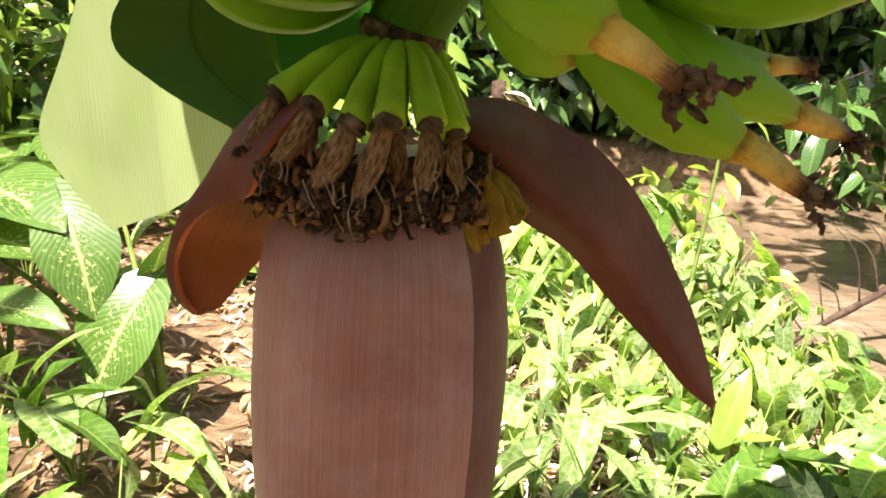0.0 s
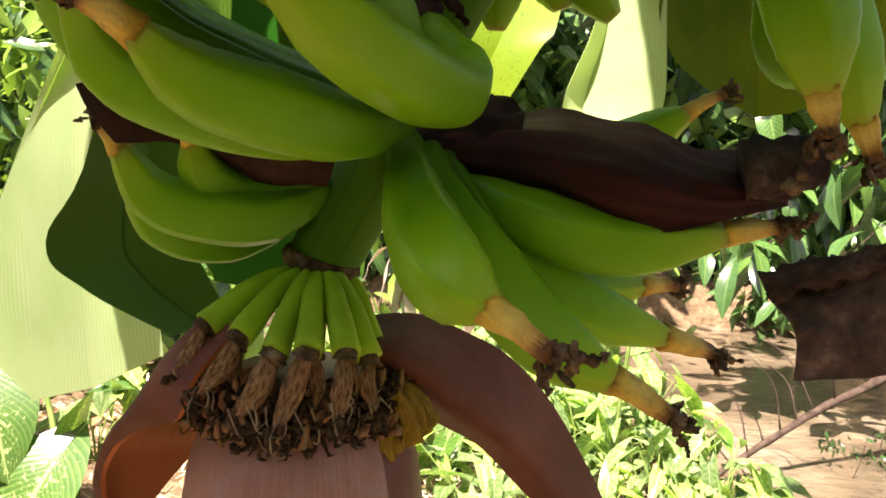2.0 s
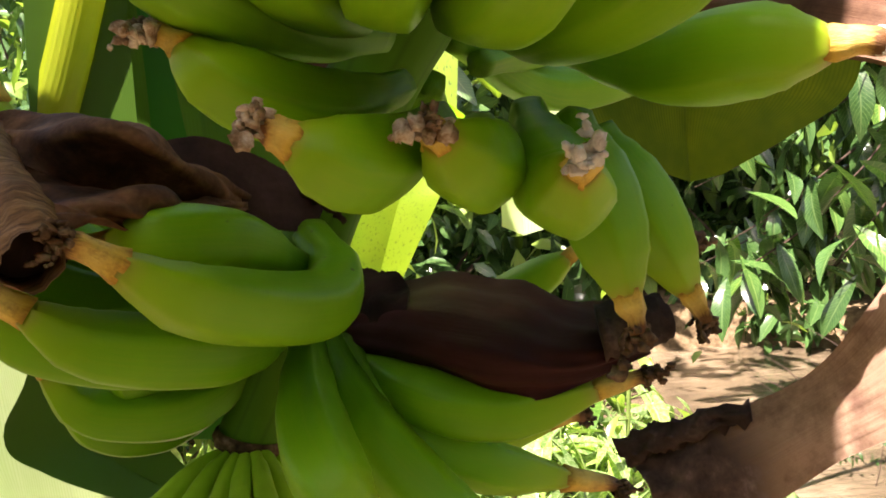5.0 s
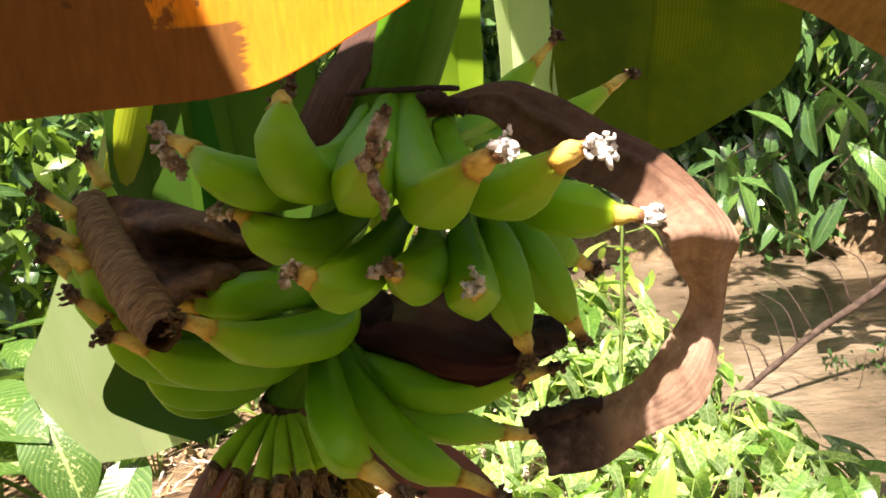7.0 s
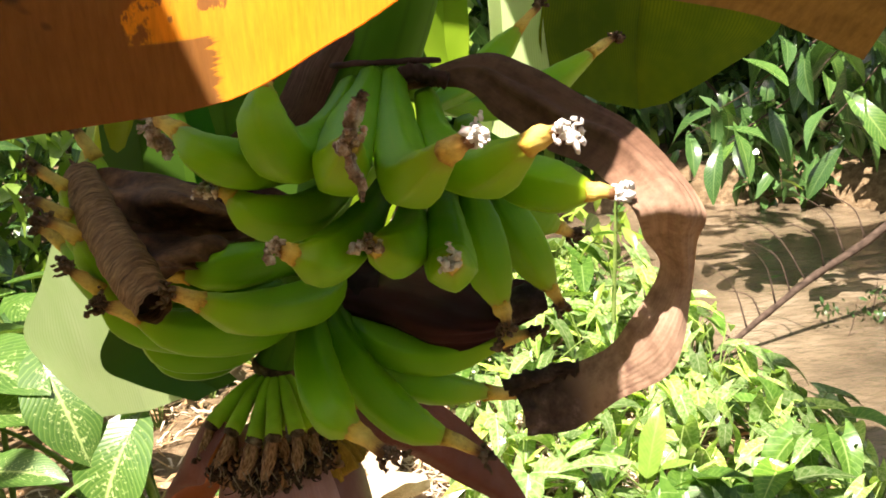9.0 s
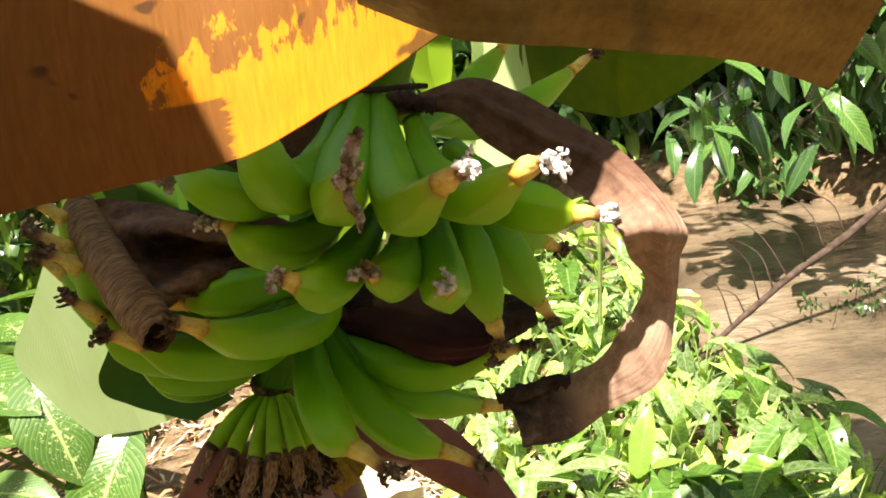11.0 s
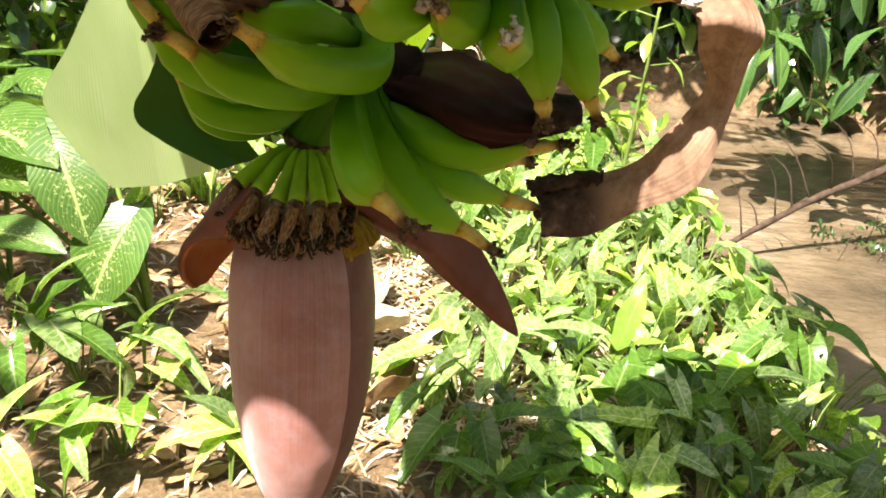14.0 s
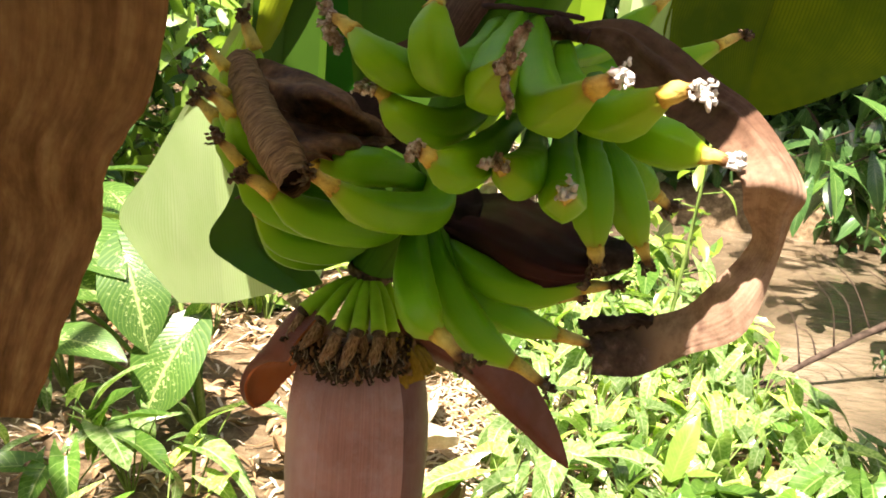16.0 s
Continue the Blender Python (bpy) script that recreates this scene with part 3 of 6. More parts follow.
def finger(*pts, r=0.0132, tip=0.017, pale=False, bits=12, end=None, spread=1.0, bare=False, petals=()):
    """One banana from its stalk to the tan remnant and withered flower at its tip."""
    count[0] += 1
    seed = count[0]
    turn = seed * 1.3
    fifth = 2 * math.pi / 5
    shape = lambda a: 0.42 + 0.63 * math.cos(fifth / 2) / math.cos((a + turn) % fifth - fifth / 2) + 0.012 * math.cos(2 * a + seed)
    f = under(bunch, "finger", tube("finger", pts, lambda s: r * finger_profile(s), [PEEL], 28, 40, shape))
    if bare:
        return f
    a, b = crom(pts, 0.93), Vector(pts[-1])
    d = (b - a).normalized()
    if end is not None:
        d = (d + Vector(end)).normalized()
    e = b + d * tip
    neck = lambda s: r * (0.40 - 0.20 * s ** 0.8 + 0.02 * math.sin(9 * s + seed))
    t = part("dried_tip", tube("dried_tip", [b - d * 0.002, b.lerp(e, 0.5) + Vector((0, 0, 0.0008)), e], neck, [TAN], 7, 10, lambda q: 1 + 0.14 * math.cos(4 * q + seed), wob=0.0012, seed=seed), f, "pale tan dried tip")
    verts, faces = [], []
    rnd = random.Random(seed)
    side = d.orthogonal().normalized()
    across = d.cross(side)
    for k in range(4 if pale else 2):
        # gnarled lobe: a short chain of lumps
        q = rnd.uniform(0, 6.28)
        lobe = (d * rnd.uniform(0.5, 1.1) + (side * math.cos(q) + across * math.sin(q)) * rnd.uniform(0.5, 1.1) * spread).normalized()
        c = e + lobe * r * 0.12 - d * 0.001
        z = rnd.uniform(0.0012, 0.0019) * r / 0.0132
        for h in range(rnd.randint(4, 7)):
            blob(verts, faces, c, (z * rnd.uniform(0.6, 1.5), z * rnd.uniform(0.6, 1.5), z * rnd.uniform(0.6, 1.5)), seed + 7 * k + h, 2)
            c = c + lobe * z * 1.05 + Vector((rnd.uniform(-1, 1), rnd.uniform(-1, 1), rnd.uniform(-1, 1))) * z * 0.95
            z *= rnd.uniform(0.78, 1.05)
    for k in range(1 if pale else 4):
        # shrivelled petal
        q = rnd.uniform(0, 6.28)
        off = (side * math.cos(q) + across * math.sin(q)) * r * 0.18
        b0 = e + off - d * 0.003
        e0 = b0 + off * rnd.uniform(0.2, 1.6) * spread + d * rnd.uniform(0.003, 0.008) + Vector((rnd.uniform(-1, 1), rnd.uniform(-1, 1), rnd.uniform(-1.3, 0.7))) * 0.003 * spread
        m0 = b0.lerp(e0, 0.5) + off * 0.5
        wide, base = rnd.uniform(0.0014, 0.0026), len(verts)
        for h in range(6):
            c = crom([b0, m0, e0], h / 5)
            rr = wide * (1.1 - 0.5 * h / 5) * (1 + 0.4 * math.sin(h * 2.3 + k))
            for g in range(5):
                an = g * 1.2566 + h * 0.5
                verts.append(c + (side * math.cos(an) * rr + across * math.sin(an) * rr * 0.55))
        for h in range(5):
            for g in range(5):
                faces.append((base + h * 5 + g, base + h * 5 + (g + 1) % 5, base + h * 5 + 5 + (g + 1) % 5, base + h * 5 + 5 + g))
        faces.append(tuple(base + 25 + g for g in range(5)))
    for k in range(bits):
        q = rnd.uniform(0, 6.28)
        off = (side * math.cos(q) + across * math.sin(q)) * rnd.uniform(0.05, 0.34) * r * spread
        c = e + off + d * rnd.uniform(-0.002, 0.006)
        z = rnd.uniform(0.0008, 0.0019)
        blob(verts, faces, c, (z * rnd.uniform(0.7, 1.6), z * rnd.uniform(0.7, 1.6), z * rnd.uniform(0.7, 1.6)), seed + k, 2)
    for k, off in enumerate(petals):
        # long withered petal
        q = e + Vector(off)
        part("dried_petal", tube("dried_petal", [e - d * 0.003, e.lerp(q, 0.4) + side * 0.002, e.lerp(q, 0.75) - side * 0.002, q], lambda v: 0.0006 + 0.0021 * math.sin(math.pi * min(1, v * 0.9 + 0.1)), [MIXTIP], 30, 14, lambda g: 1 + 0.65 * math.cos(2 * g + k), True, 0.0024, seed + k), f, "long shrivelled brown petal")
    w = part("withered_flower", mesh_of("withered_flower", verts, faces, [{True: PALETIP, False: DARKTIP}.get(pale, MIXTIP)]), f, {True: "pale withered flower coloured white as if sunlit", False: "shrivelled dark withered flower"}.get(pale, "shrivelled pale brown withered flower"))
    return f


under(bunch, "stalk", tube("stalk", [(-0.015, 0.343, 0.955), (0.004, 0.342, 0.99), (0.020, 0.340, 1.03), (0.038, 0.335, 1.075), (0.064, 0.322, 1.125), (0.094, 0.308, 1.175), (0.13, 0.30, 1.27), (0.20, 0.26, 1.48), (0.34, 0.10, 1.78), (0.55, -0.22, 1.98), (0.72, -0.48, 2.0)],
      lambda s: 0.0165 + 0.009 * max(0.0, min(1.0, (s - 0.25) / 0.22)) + 0.006 * max(0.0, s - 0.5), [STALK], 60, 20, lambda a: 1 + 0.03 * math.cos(3 * a)))
under(bunch, "collar", tube("collar", [(-0.0155, 0.343, 0.9525), (-0.0145, 0.343, 0.956), (-0.0135, 0.343, 0.9595)], lambda s: 0.0185 - 0.002 * abs(s - 0.5), [DARKTIP], 5, 24, wob=0.001), "dark scar ring round the stalk")
under(bunch, "collar", tube("collar", [(0.060, 0.287, 1.161), (0.075, 0.272, 1.161), (0.091, 0.264, 1.160), (0.108, 0.268, 1.159), (0.124, 0.277, 1.157)], lambda s: 0.0017, [SHEET], 15, 8, wob=0.0010), "dark scar ring above the top hand")

# top hand, upper row
finger((0.068, 0.26, 1.13), (0.047, 0.2, 1.122), (0.028, 0.155, 1.125), (0.014, 0.14, 1.133), (0.001, 0.15, 1.144), r=0.0118, bits=8, tip=0.018, spread=1.3, end=(-0.5, 0.1, 0.1), pale="mixed", petals=((0.004, -0.002, -0.020),))
finger((0.071, 0.27, 1.148), (0.059, 0.2, 1.13), (0.048, 0.14, 1.129), (0.043, 0.125, 1.144), (0.043, 0.135, 1.159), tip=0.006)
finger((0.084, 0.27, 1.153), (0.075, 0.19, 1.134), (0.071, 0.13, 1.122), (0.079, 0.098, 1.136), tip=0.003, bits=10, spread=1.2, pale="mixed", petals=((0.006, -0.001, 0.018), (0.001, -0.004, -0.024), (-0.006, -0.003, -0.004)))
finger((0.096, 0.27, 1.152), (0.095, 0.19, 1.127), (0.1, 0.12, 1.115), (0.116, 0.083, 1.13), pale=True, tip=0.012, end=(0.7, 0.0, 0.15), spread=1.1)
finger((0.113, 0.26, 1.137), (0.116, 0.19, 1.117), (0.131, 0.12, 1.115), (0.148, 0.09, 1.128), pale=True, tip=0.014, end=(0.7, 0.0, 0.15), spread=1.1)
finger((0.133, 0.25, 1.12), (0.149, 0.183, 1.102), (0.1625, 0.147, 1.099), (0.1785, 0.136, 1.097), pale=True, tip=0.012)
# top hand, lower row
finger((0.073, 0.24, 1.108), (0.057, 0.19, 1.099), (0.043, 0.165, 1.097), (0.028, 0.15, 1.103), (0.018, 0.15, 1.113), r=0.0118, tip=0.008, bits=14, spread=1.5, end=(-0.6, 0, 0), pale="mixed")
finger((0.085, 0.23, 1.094), (0.068, 0.17, 1.082), (0.056, 0.142, 1.080), (0.044, 0.134, 1.086), tip=0.007, bits=14, spread=1.4, end=(-0.5, 0, 0.2), pale="mixed")
finger((0.099, 0.22, 1.088), (0.0955, 0.175, 1.078), (0.0885, 0.151, 1.077), (0.080, 0.138, 1.084), tip=0.004, bits=14, spread=1.2, pale="mixed")
finger((0.116, 0.22, 1.092), (0.1135, 0.180, 1.076), (0.1135, 0.152, 1.067), (0.1135, 0.133, 1.073), tip=0.007, pale=True, bits=5)
finger((0.13, 0.22, 1.089), (0.132, 0.2, 1.064), (0.138, 0.193, 1.031), tip=0.012, r=0.0135)
finger((0.143, 0.24, 1.085), (0.154, 0.23, 1.06), (0.17, 0.23, 1.025), tip=0.013, r=0.0135)
finger((0.153, 0.27, 1.083), (0.169, 0.29, 1.058), (0.187, 0.3, 1.043), tip=0.016, r=0.0135)
# far side of the top hand
finger((0.112, 0.33, 1.125), (0.145, 0.37, 1.136), (0.168, 0.395, 1.151), (0.188, 0.40, 1.168), r=0.0115, tip=0.022)
finger((0.10, 0.33, 1.14), (0.15, 0.39, 1.118), (0.2, 0.42, 1.121), (0.249, 0.45, 1.141), tip=0.03)
finger((0.085, 0.35, 1.12), (0.072, 0.37, 1.103), (0.064, 0.37, 1.085), (0.063, 0.37, 1.066), r=0.013, bare=True)
finger((0.085, 0.34, 1.12), (0.08, 0.37, 1.106), (0.089, 0.37, 1.09), (0.094, 0.37, 1.077), r=0.013, bare=True)
finger((0.09, 0.34, 1.12), (0.089, 0.37, 1.106), (0.103, 0.37, 1.09), (0.119, 0.37, 1.074), r=0.013, bare=True)
finger((0.082, 0.345, 0.998), (0.110, 0.348, 1.010), (0.133, 0.345, 1.020), (0.149, 0.340, 1.030), r=0.0105, tip=0.018, bits=4)
# middle hand
finger((0.030, 0.295, 1.056), (0.041, 0.272, 1.040), (0.033, 0.245, 1.031), (0.006, 0.196, 1.042), (-0.014, 0.177, 1.058), r=0.0140)
finger((0.024, 0.28, 1.044), (0.01, 0.24, 1.058), (-0.011, 0.22, 1.062), (-0.03, 0.22, 1.062))
finger((0.020, 0.285, 1.022), (0.004, 0.252, 1.017), (-0.016, 0.233, 1.021), (-0.041, 0.222, 1.029), (-0.058, 0.215, 1.043), r=0.0138, tip=0.02, end=(-0.5, 0, 0.1))
finger((0.010, 0.295, 1.022), (-0.008, 0.268, 1.017), (-0.034, 0.245, 1.020), (-0.070, 0.240, 1.032), (-0.084, 0.235, 1.056), r=0.0135, tip=0.021, end=(-0.5, -0.1, 0.15))
finger((0.002, 0.31, 1.022), (-0.030, 0.28, 1.022), (-0.072, 0.262, 1.035), (-0.093, 0.255, 1.060), (-0.109, 0.265, 1.078), tip=0.021, end=(-0.5, -0.1, 0.15))
finger((-0.005, 0.31, 1.026), (-0.064, 0.26, 1.046), (-0.084, 0.25, 1.067), (-0.092, 0.245, 1.085), r=0.013, tip=0.021, end=(-0.7, -0.1, 0.1))
finger((-0.006, 0.31, 1.030), (-0.066, 0.265, 1.050), (-0.088, 0.255, 1.077), (-0.099, 0.252, 1.096), r=0.013, tip=0.021, end=(-0.7, -0.1, 0.1))
finger((-0.008, 0.32, 1.032), (-0.072, 0.285, 1.054), (-0.095, 0.275, 1.085), (-0.105, 0.272, 1.111), r=0.013, tip=0.021, end=(-0.7, -0.1, 0.1))
finger((-0.010, 0.33, 1.036), (-0.075, 0.315, 1.060), (-0.094, 0.30, 1.099), (-0.095, 0.3, 1.124), r=0.013, tip=0.021, end=(-0.5, -0.1, 0.3))
finger((-0.012, 0.34, 0.990), (-0.028, 0.334, 0.981), (-0.048, 0.326, 0.977), (-0.080, 0.318, 0.984), (-0.095, 0.312, 1.006), r=0.0135, tip=0.013)
finger((-0.018, 0.35, 0.984), (-0.053, 0.345, 0.966), (-0.083, 0.335, 0.972), (-0.095, 0.33, 0.997), r=0.0125, bare=True)
finger((-0.018, 0.337, 0.992), (-0.048, 0.332, 0.988), (-0.062, 0.322, 0.995), (-0.066, 0.312, 1.010), r=0.0105, tip=0.010)
under(bunch, "bract", surf("bract", [
    [(-0.002, 0.335, 1.016), (-0.039, 0.325, 1.022), (-0.07, 0.315, 1.031), (-0.089, 0.305, 1.036), (-0.106, 0.297, 1.030)],
    [(-0.008, 0.325, 1.003), (-0.038, 0.318, 1.005), (-0.063, 0.312, 1.014), (-0.083, 0.302, 1.020), (-0.100, 0.295, 1.020)],
    [(-0.013, 0.335, 0.988), (-0.036, 0.332, 0.990), (-0.057, 0.327, 1.001), (-0.077, 0.312, 1.009), (-0.093, 0.302, 1.008)]],
    [SHEET, SHEET], 30, 16, 0.0012, 0.005, 45, 21, 0.4), "dark withered bract under the middle hand")
# lower hand
finger((0.022, 0.31, 1.011), (0.027, 0.25, 0.99), (0.037, 0.215, 0.974), (0.05, 0.203, 0.965), r=0.0145, tip=0.023)
finger((0.019, 0.32, 0.997), (0.028, 0.285, 0.972), (0.038, 0.268, 0.960), (0.048, 0.258, 0.957), r=0.0125, bare=True)
finger((0.031, 0.31, 1.007), (0.047, 0.27, 0.978), (0.073, 0.25, 0.948), (0.099, 0.246, 0.932), r=0.0145, tip=0.026)
finger((0.039, 0.31, 1.005), (0.056, 0.28, 0.976), (0.092, 0.28, 0.953), (0.13, 0.291, 0.938), tip=0.028)
finger((0.041, 0.32, 1.001), (0.069, 0.275, 0.986), (0.102, 0.262, 0.979), (0.14, 0.261, 0.984), tip=0.022)
finger((0.035, 0.335, 0.985), (0.059, 0.33, 0.972), (0.095, 0.33, 0.953), (0.133, 0.337, 0.951), r=0.0135)

# dry sheath beside the stalk
under(bunch, "bract", surf("bract", [
    [(-0.016, 0.33, 1.124), (0.020, 0.318, 1.143), (0.042, 0.31, 1.17), (0.077, 0.31, 1.215)], [(0.000, 0.33, 1.112), (0.032, 0.308, 1.134), (0.054, 0.295, 1.166), (0.088, 0.295, 1.21)], [(0.018, 0.33, 1.102), (0.044, 0.306, 1.128), (0.066, 0.292, 1.162), (0.098, 0.29, 1.202)]],
    [RIB, RIB], 30, 16, 0.0012, 0.003, 40, 12), "dry brown sheath beside the stalk")

# bracts that still hang in the bunch
under(bunch, "bract", surf("bract", [
    [(0.024, 0.33, 1.013), (0.049, 0.335, 1.025), (0.09, 0.335, 1.03), (0.118, 0.32, 1.023), (0.143, 0.3, 1.013), (0.168, 0.285, 1.011)],
    [(0.025, 0.32, 1.013), (0.053, 0.3, 1.013), (0.082, 0.268, 1.01), (0.106, 0.252, 1.006), (0.132, 0.252, 1.002), (0.164, 0.262, 1.004)],
    [(0.026, 0.325, 1.012), (0.05, 0.3, 0.999), (0.079, 0.272, 0.989), (0.107, 0.255, 0.985), (0.132, 0.252, 0.989), (0.164, 0.268, 0.996)]],
    [MAROON, MAROON], 60, 30, 0.0018, 0.003, 35, 2, 0.25, lambda u, v: 0.0022 * math.sin(6 * v + 4 * u + 2 * noise.noise(Vector((u * 4, v * 2, 7.0)))) * math.sin(math.pi * u) + 0.0006 * math.sin(34 * v + 5 * math.sin(4 * u))), "dark maroon bract bent over the lower hand")
under(bunch, "bract_scrap", surf("bract_scrap", [
    [(0.028, 0.324, 1.024), (0.040, 0.325, 1.034), (0.052, 0.326, 1.037), (0.064, 0.324, 1.033)],
    [(0.026, 0.318, 1.016), (0.040, 0.316, 1.024), (0.054, 0.312, 1.027), (0.070, 0.304, 1.024)],
    [(0.024, 0.314, 1.008), (0.038, 0.306, 1.011), (0.052, 0.298, 1.014), (0.066, 0.286, 1.014)]],
    [SHEET, SHEET], 40, 16, 0.0012, 0.006, 75, 9, 0.9), "black shredded foot of the maroon bract")
under(bunch, "bract_curl", tube("bract_curl", [(0.142, 0.255, 1.008), (0.150, 0.254, 1.009), (0.159, 0.255, 1.010), (0.167, 0.257, 1.011)], lambda s: 0.0108 - 0.001 * s, [CHARRED], 12, 18, None, True, 0.003, 5), "blackened rolled bract end")
under(bunch, "bract", surf("bract", [
    [(0.007, 0.3, 1.072), (-0.021, 0.29, 1.092), (-0.048, 0.28, 1.106), (-0.095, 0.29, 1.114)],
    [(0.008, 0.29, 1.072), (-0.007, 0.258, 1.087), (-0.024, 0.225, 1.1), (-0.083, 0.262, 1.102)],
    [(0.007, 0.288, 1.07), (-0.011, 0.268, 1.074), (-0.033, 0.258, 1.079), (-0.067, 0.236, 1.088)],
    [(0.007, 0.282, 1.07), (-0.007, 0.238, 1.073), (-0.022, 0.208, 1.076), (-0.051, 0.205, 1.076)],
    [(0.006, 0.28, 1.068), (-0.01, 0.25, 1.063), (-0.019, 0.215, 1.066), (-0.035, 0.178, 1.069)]],
    [SHEET2, SHEET2], 60, 48, 0.0015, 0.004, 40, 7, 0.0, lambda u, v: 0.0045 * (abs(math.sin(5 * u + 6 * v + 0.6 + 1.5 * noise.noise(Vector((u * 3, v * 3, 4.0))))) - 0.5) * min(1, 3 * u) + 0.0016 * math.sin(31 * v + 9 * u + 3 * noise.noise(Vector((u * 5, v * 5, 1.0))))), "withered dark brown bract over the middle hand")
under(bunch, "bract", surf("bract", [
    [(-0.034, 0.287, 1.099), (-0.012, 0.294, 1.099), (0.010, 0.300, 1.093), (0.024, 0.303, 1.082), (0.036, 0.306, 1.066)],
    [(-0.034, 0.278, 1.092), (-0.012, 0.284, 1.086), (0.008, 0.290, 1.075), (0.020, 0.294, 1.067), (0.033, 0.300, 1.060)],
    [(-0.034, 0.268, 1.085), (-0.014, 0.276, 1.075), (0.002, 0.283, 1.066), (0.015, 0.288, 1.059), (0.030, 0.296, 1.055)]],
    [SHEET, SHEET], 40, 20, 0.0014, 0.005, 50, 17, 0.3), "blackened foot of the withered bract against the stalk")
under(bunch, "bract_scrap", tube("bract_scrap", [(0.028, 0.302, 1.074), (0.034, 0.300, 1.072), (0.040, 0.299, 1.066), (0.045, 0.300, 1.059)], lambda q: 0.0036 * (1 - 0.7 * q), [SHEET], 16, 10, None, True, 0.003, 12), "curled dark scrap of dry bract")
under(bunch, "bract_roll", tube("bract_roll", [(-0.1, 0.285, 1.114), (-0.068, 0.226, 1.086), (-0.030, 0.162, 1.062)], lambda s: 0.0105 + 0.002 * s if s < 0.8 else 0.0121 - 0.018 * (s - 0.8), [ROLL], 30, 20, lambda a: 1 + 0.10 * math.cos(2 * a), False, 0.002, 9), "tightly rolled ribbed brown bract edge")
under(bunch, "bract_roll", tube("bract_roll", [(-0.098, 0.286, 1.113), (-0.068, 0.228, 1.085), (-0.0345, 0.170, 1.065)], lambda s: 0.0078 + 0.0008 * s, [SHEET], 16, 16, lambda a: 1 + 0.10 * math.cos(2 * a + 1), True), "inner turn of the rolled bract")
ribbon_out = [(0.098, 0.275, 1.146), (0.146, 0.27, 1.157), (0.173, 0.25, 1.148), (0.198, 0.22, 1.129), (0.214, 0.18, 1.115), (0.2275, 0.132, 1.086), (0.227, 0.142, 1.065), (0.226, 0.155, 1.031), (0.215, 0.151, 1.000), (0.193, 0.176, 0.976), (0.172, 0.197, 0.952), (0.147, 0.212, 0.944)]
ribbon_in = [(0.099, 0.275, 1.143), (0.134, 0.25, 1.141), (0.151, 0.24, 1.123), (0.173, 0.22, 1.106), (0.186, 0.18, 1.101), (0.196, 0.134, 1.088), (0.204, 0.146, 1.07), (0.214, 0.158, 1.051), (0.200, 0.170, 1.021), (0.19, 0.19, 0.999), (0.163, 0.212, 0.981), (0.141, 0.225, 0.969)]
ribbon_mid = [(Vector(a) + Vector(b)) / 2 + Vector((0.002, -0.006, 0.003)) for a, b in zip(ribbon_out, ribbon_in)]


def pleats(u, v):
    bend = math.exp(-((u - 0.50) / 0.10) ** 2)
    return (0.00004 + 0.00016 * bend) * math.sin(v * 44 + 3 * math.sin(u * 14)) + 0.0011 * bend * math.sin(v * 9 + 5 * u) + 0.00005 * math.sin(v * 61 + 2 * math.sin(u * 9)) * min(1.0, 4 * u) + 0.0014 * max(0.0, 1 - u / 0.45) * math.sin(v * 8 + 5 * u) + 0.004 * max(0.0, u - 0.88) / 0.12 * noise.noise(Vector((u * 60, v * 5, 2.0))) + 0.0055 * math.exp(-((v - 0.40 - 0.25 * u) / 0.10) ** 2) * max(0.0, math.sin(math.pi * min(1.0, u / 0.46))) - 0.003 * math.exp(-((v - 0.62 - 0.1 * u) / 0.12) ** 2) * max(0.0, 1 - u / 0.5)


under(bunch, "bract_knot", tube("bract_knot", [(0.099, 0.262, 1.151), (0.107, 0.257, 1.153), (0.116, 0.253, 1.150), (0.126, 0.250, 1.146)], lambda q: 0.0052 - 0.0012 * q, [SHEET], 26, 20, None, True, 0.0026, 31), "crumpled dark foot of the dry bract")
under(bunch, "dry_ribbon", surf("dry_ribbon", [ribbon_in, ribbon_mid, ribbon_out], [RIBBON, RIBBON], 150, 60, 0.0014, 0.0007, 40, 3, 0.18, pleats), "long curled dry brown bract")
under(bunch, "bract_curl", tube("bract_curl", [(0.1395, 0.219, 0.971), (0.148, 0.214, 0.977), (0.157, 0.210, 0.980), (0.167, 0.205, 0.985), (0.177, 0.198, 0.988)], lambda s: 0.0050 - 0.0018 * s, [CHARRED], 20, 16, None, True, 0.0045, 15), "blackened lobed rim of the bract")

# ---- blossom ----
blossom = thing("banana_blossom", (-0.016, 0.343, 0.955), "purple-brown banana blossom bud hanging under the bunch", "banana blossom")


def bud_radius(s):
    k = [(0.0, 0.034), (0.06, 0.046), (0.16, 0.0545), (0.32, 0.0575), (0.5, 0.0555), (0.68, 0.047), (0.82, 0.035), (0.92, 0.023), (0.975, 0.012), (1.0, 0.003)]
    for (a, x), (b, y) in zip(k, k[1:]):
        if s <= b:
            f = (s - a) / (b - a)
            return x + (y - x) * f
    return k[-1][1]


AXIS = [(-0.0205, 0.352, 0.905), (-0.0205, 0.347, 0.80), (-0.0225, 0.337, 0.706), (-0.027, 0.324, 0.620)]
under(blossom, "bud", tube("bud", AXIS, lambda s: bud_radius(s) * 0.965, [BUD], 44, 36))


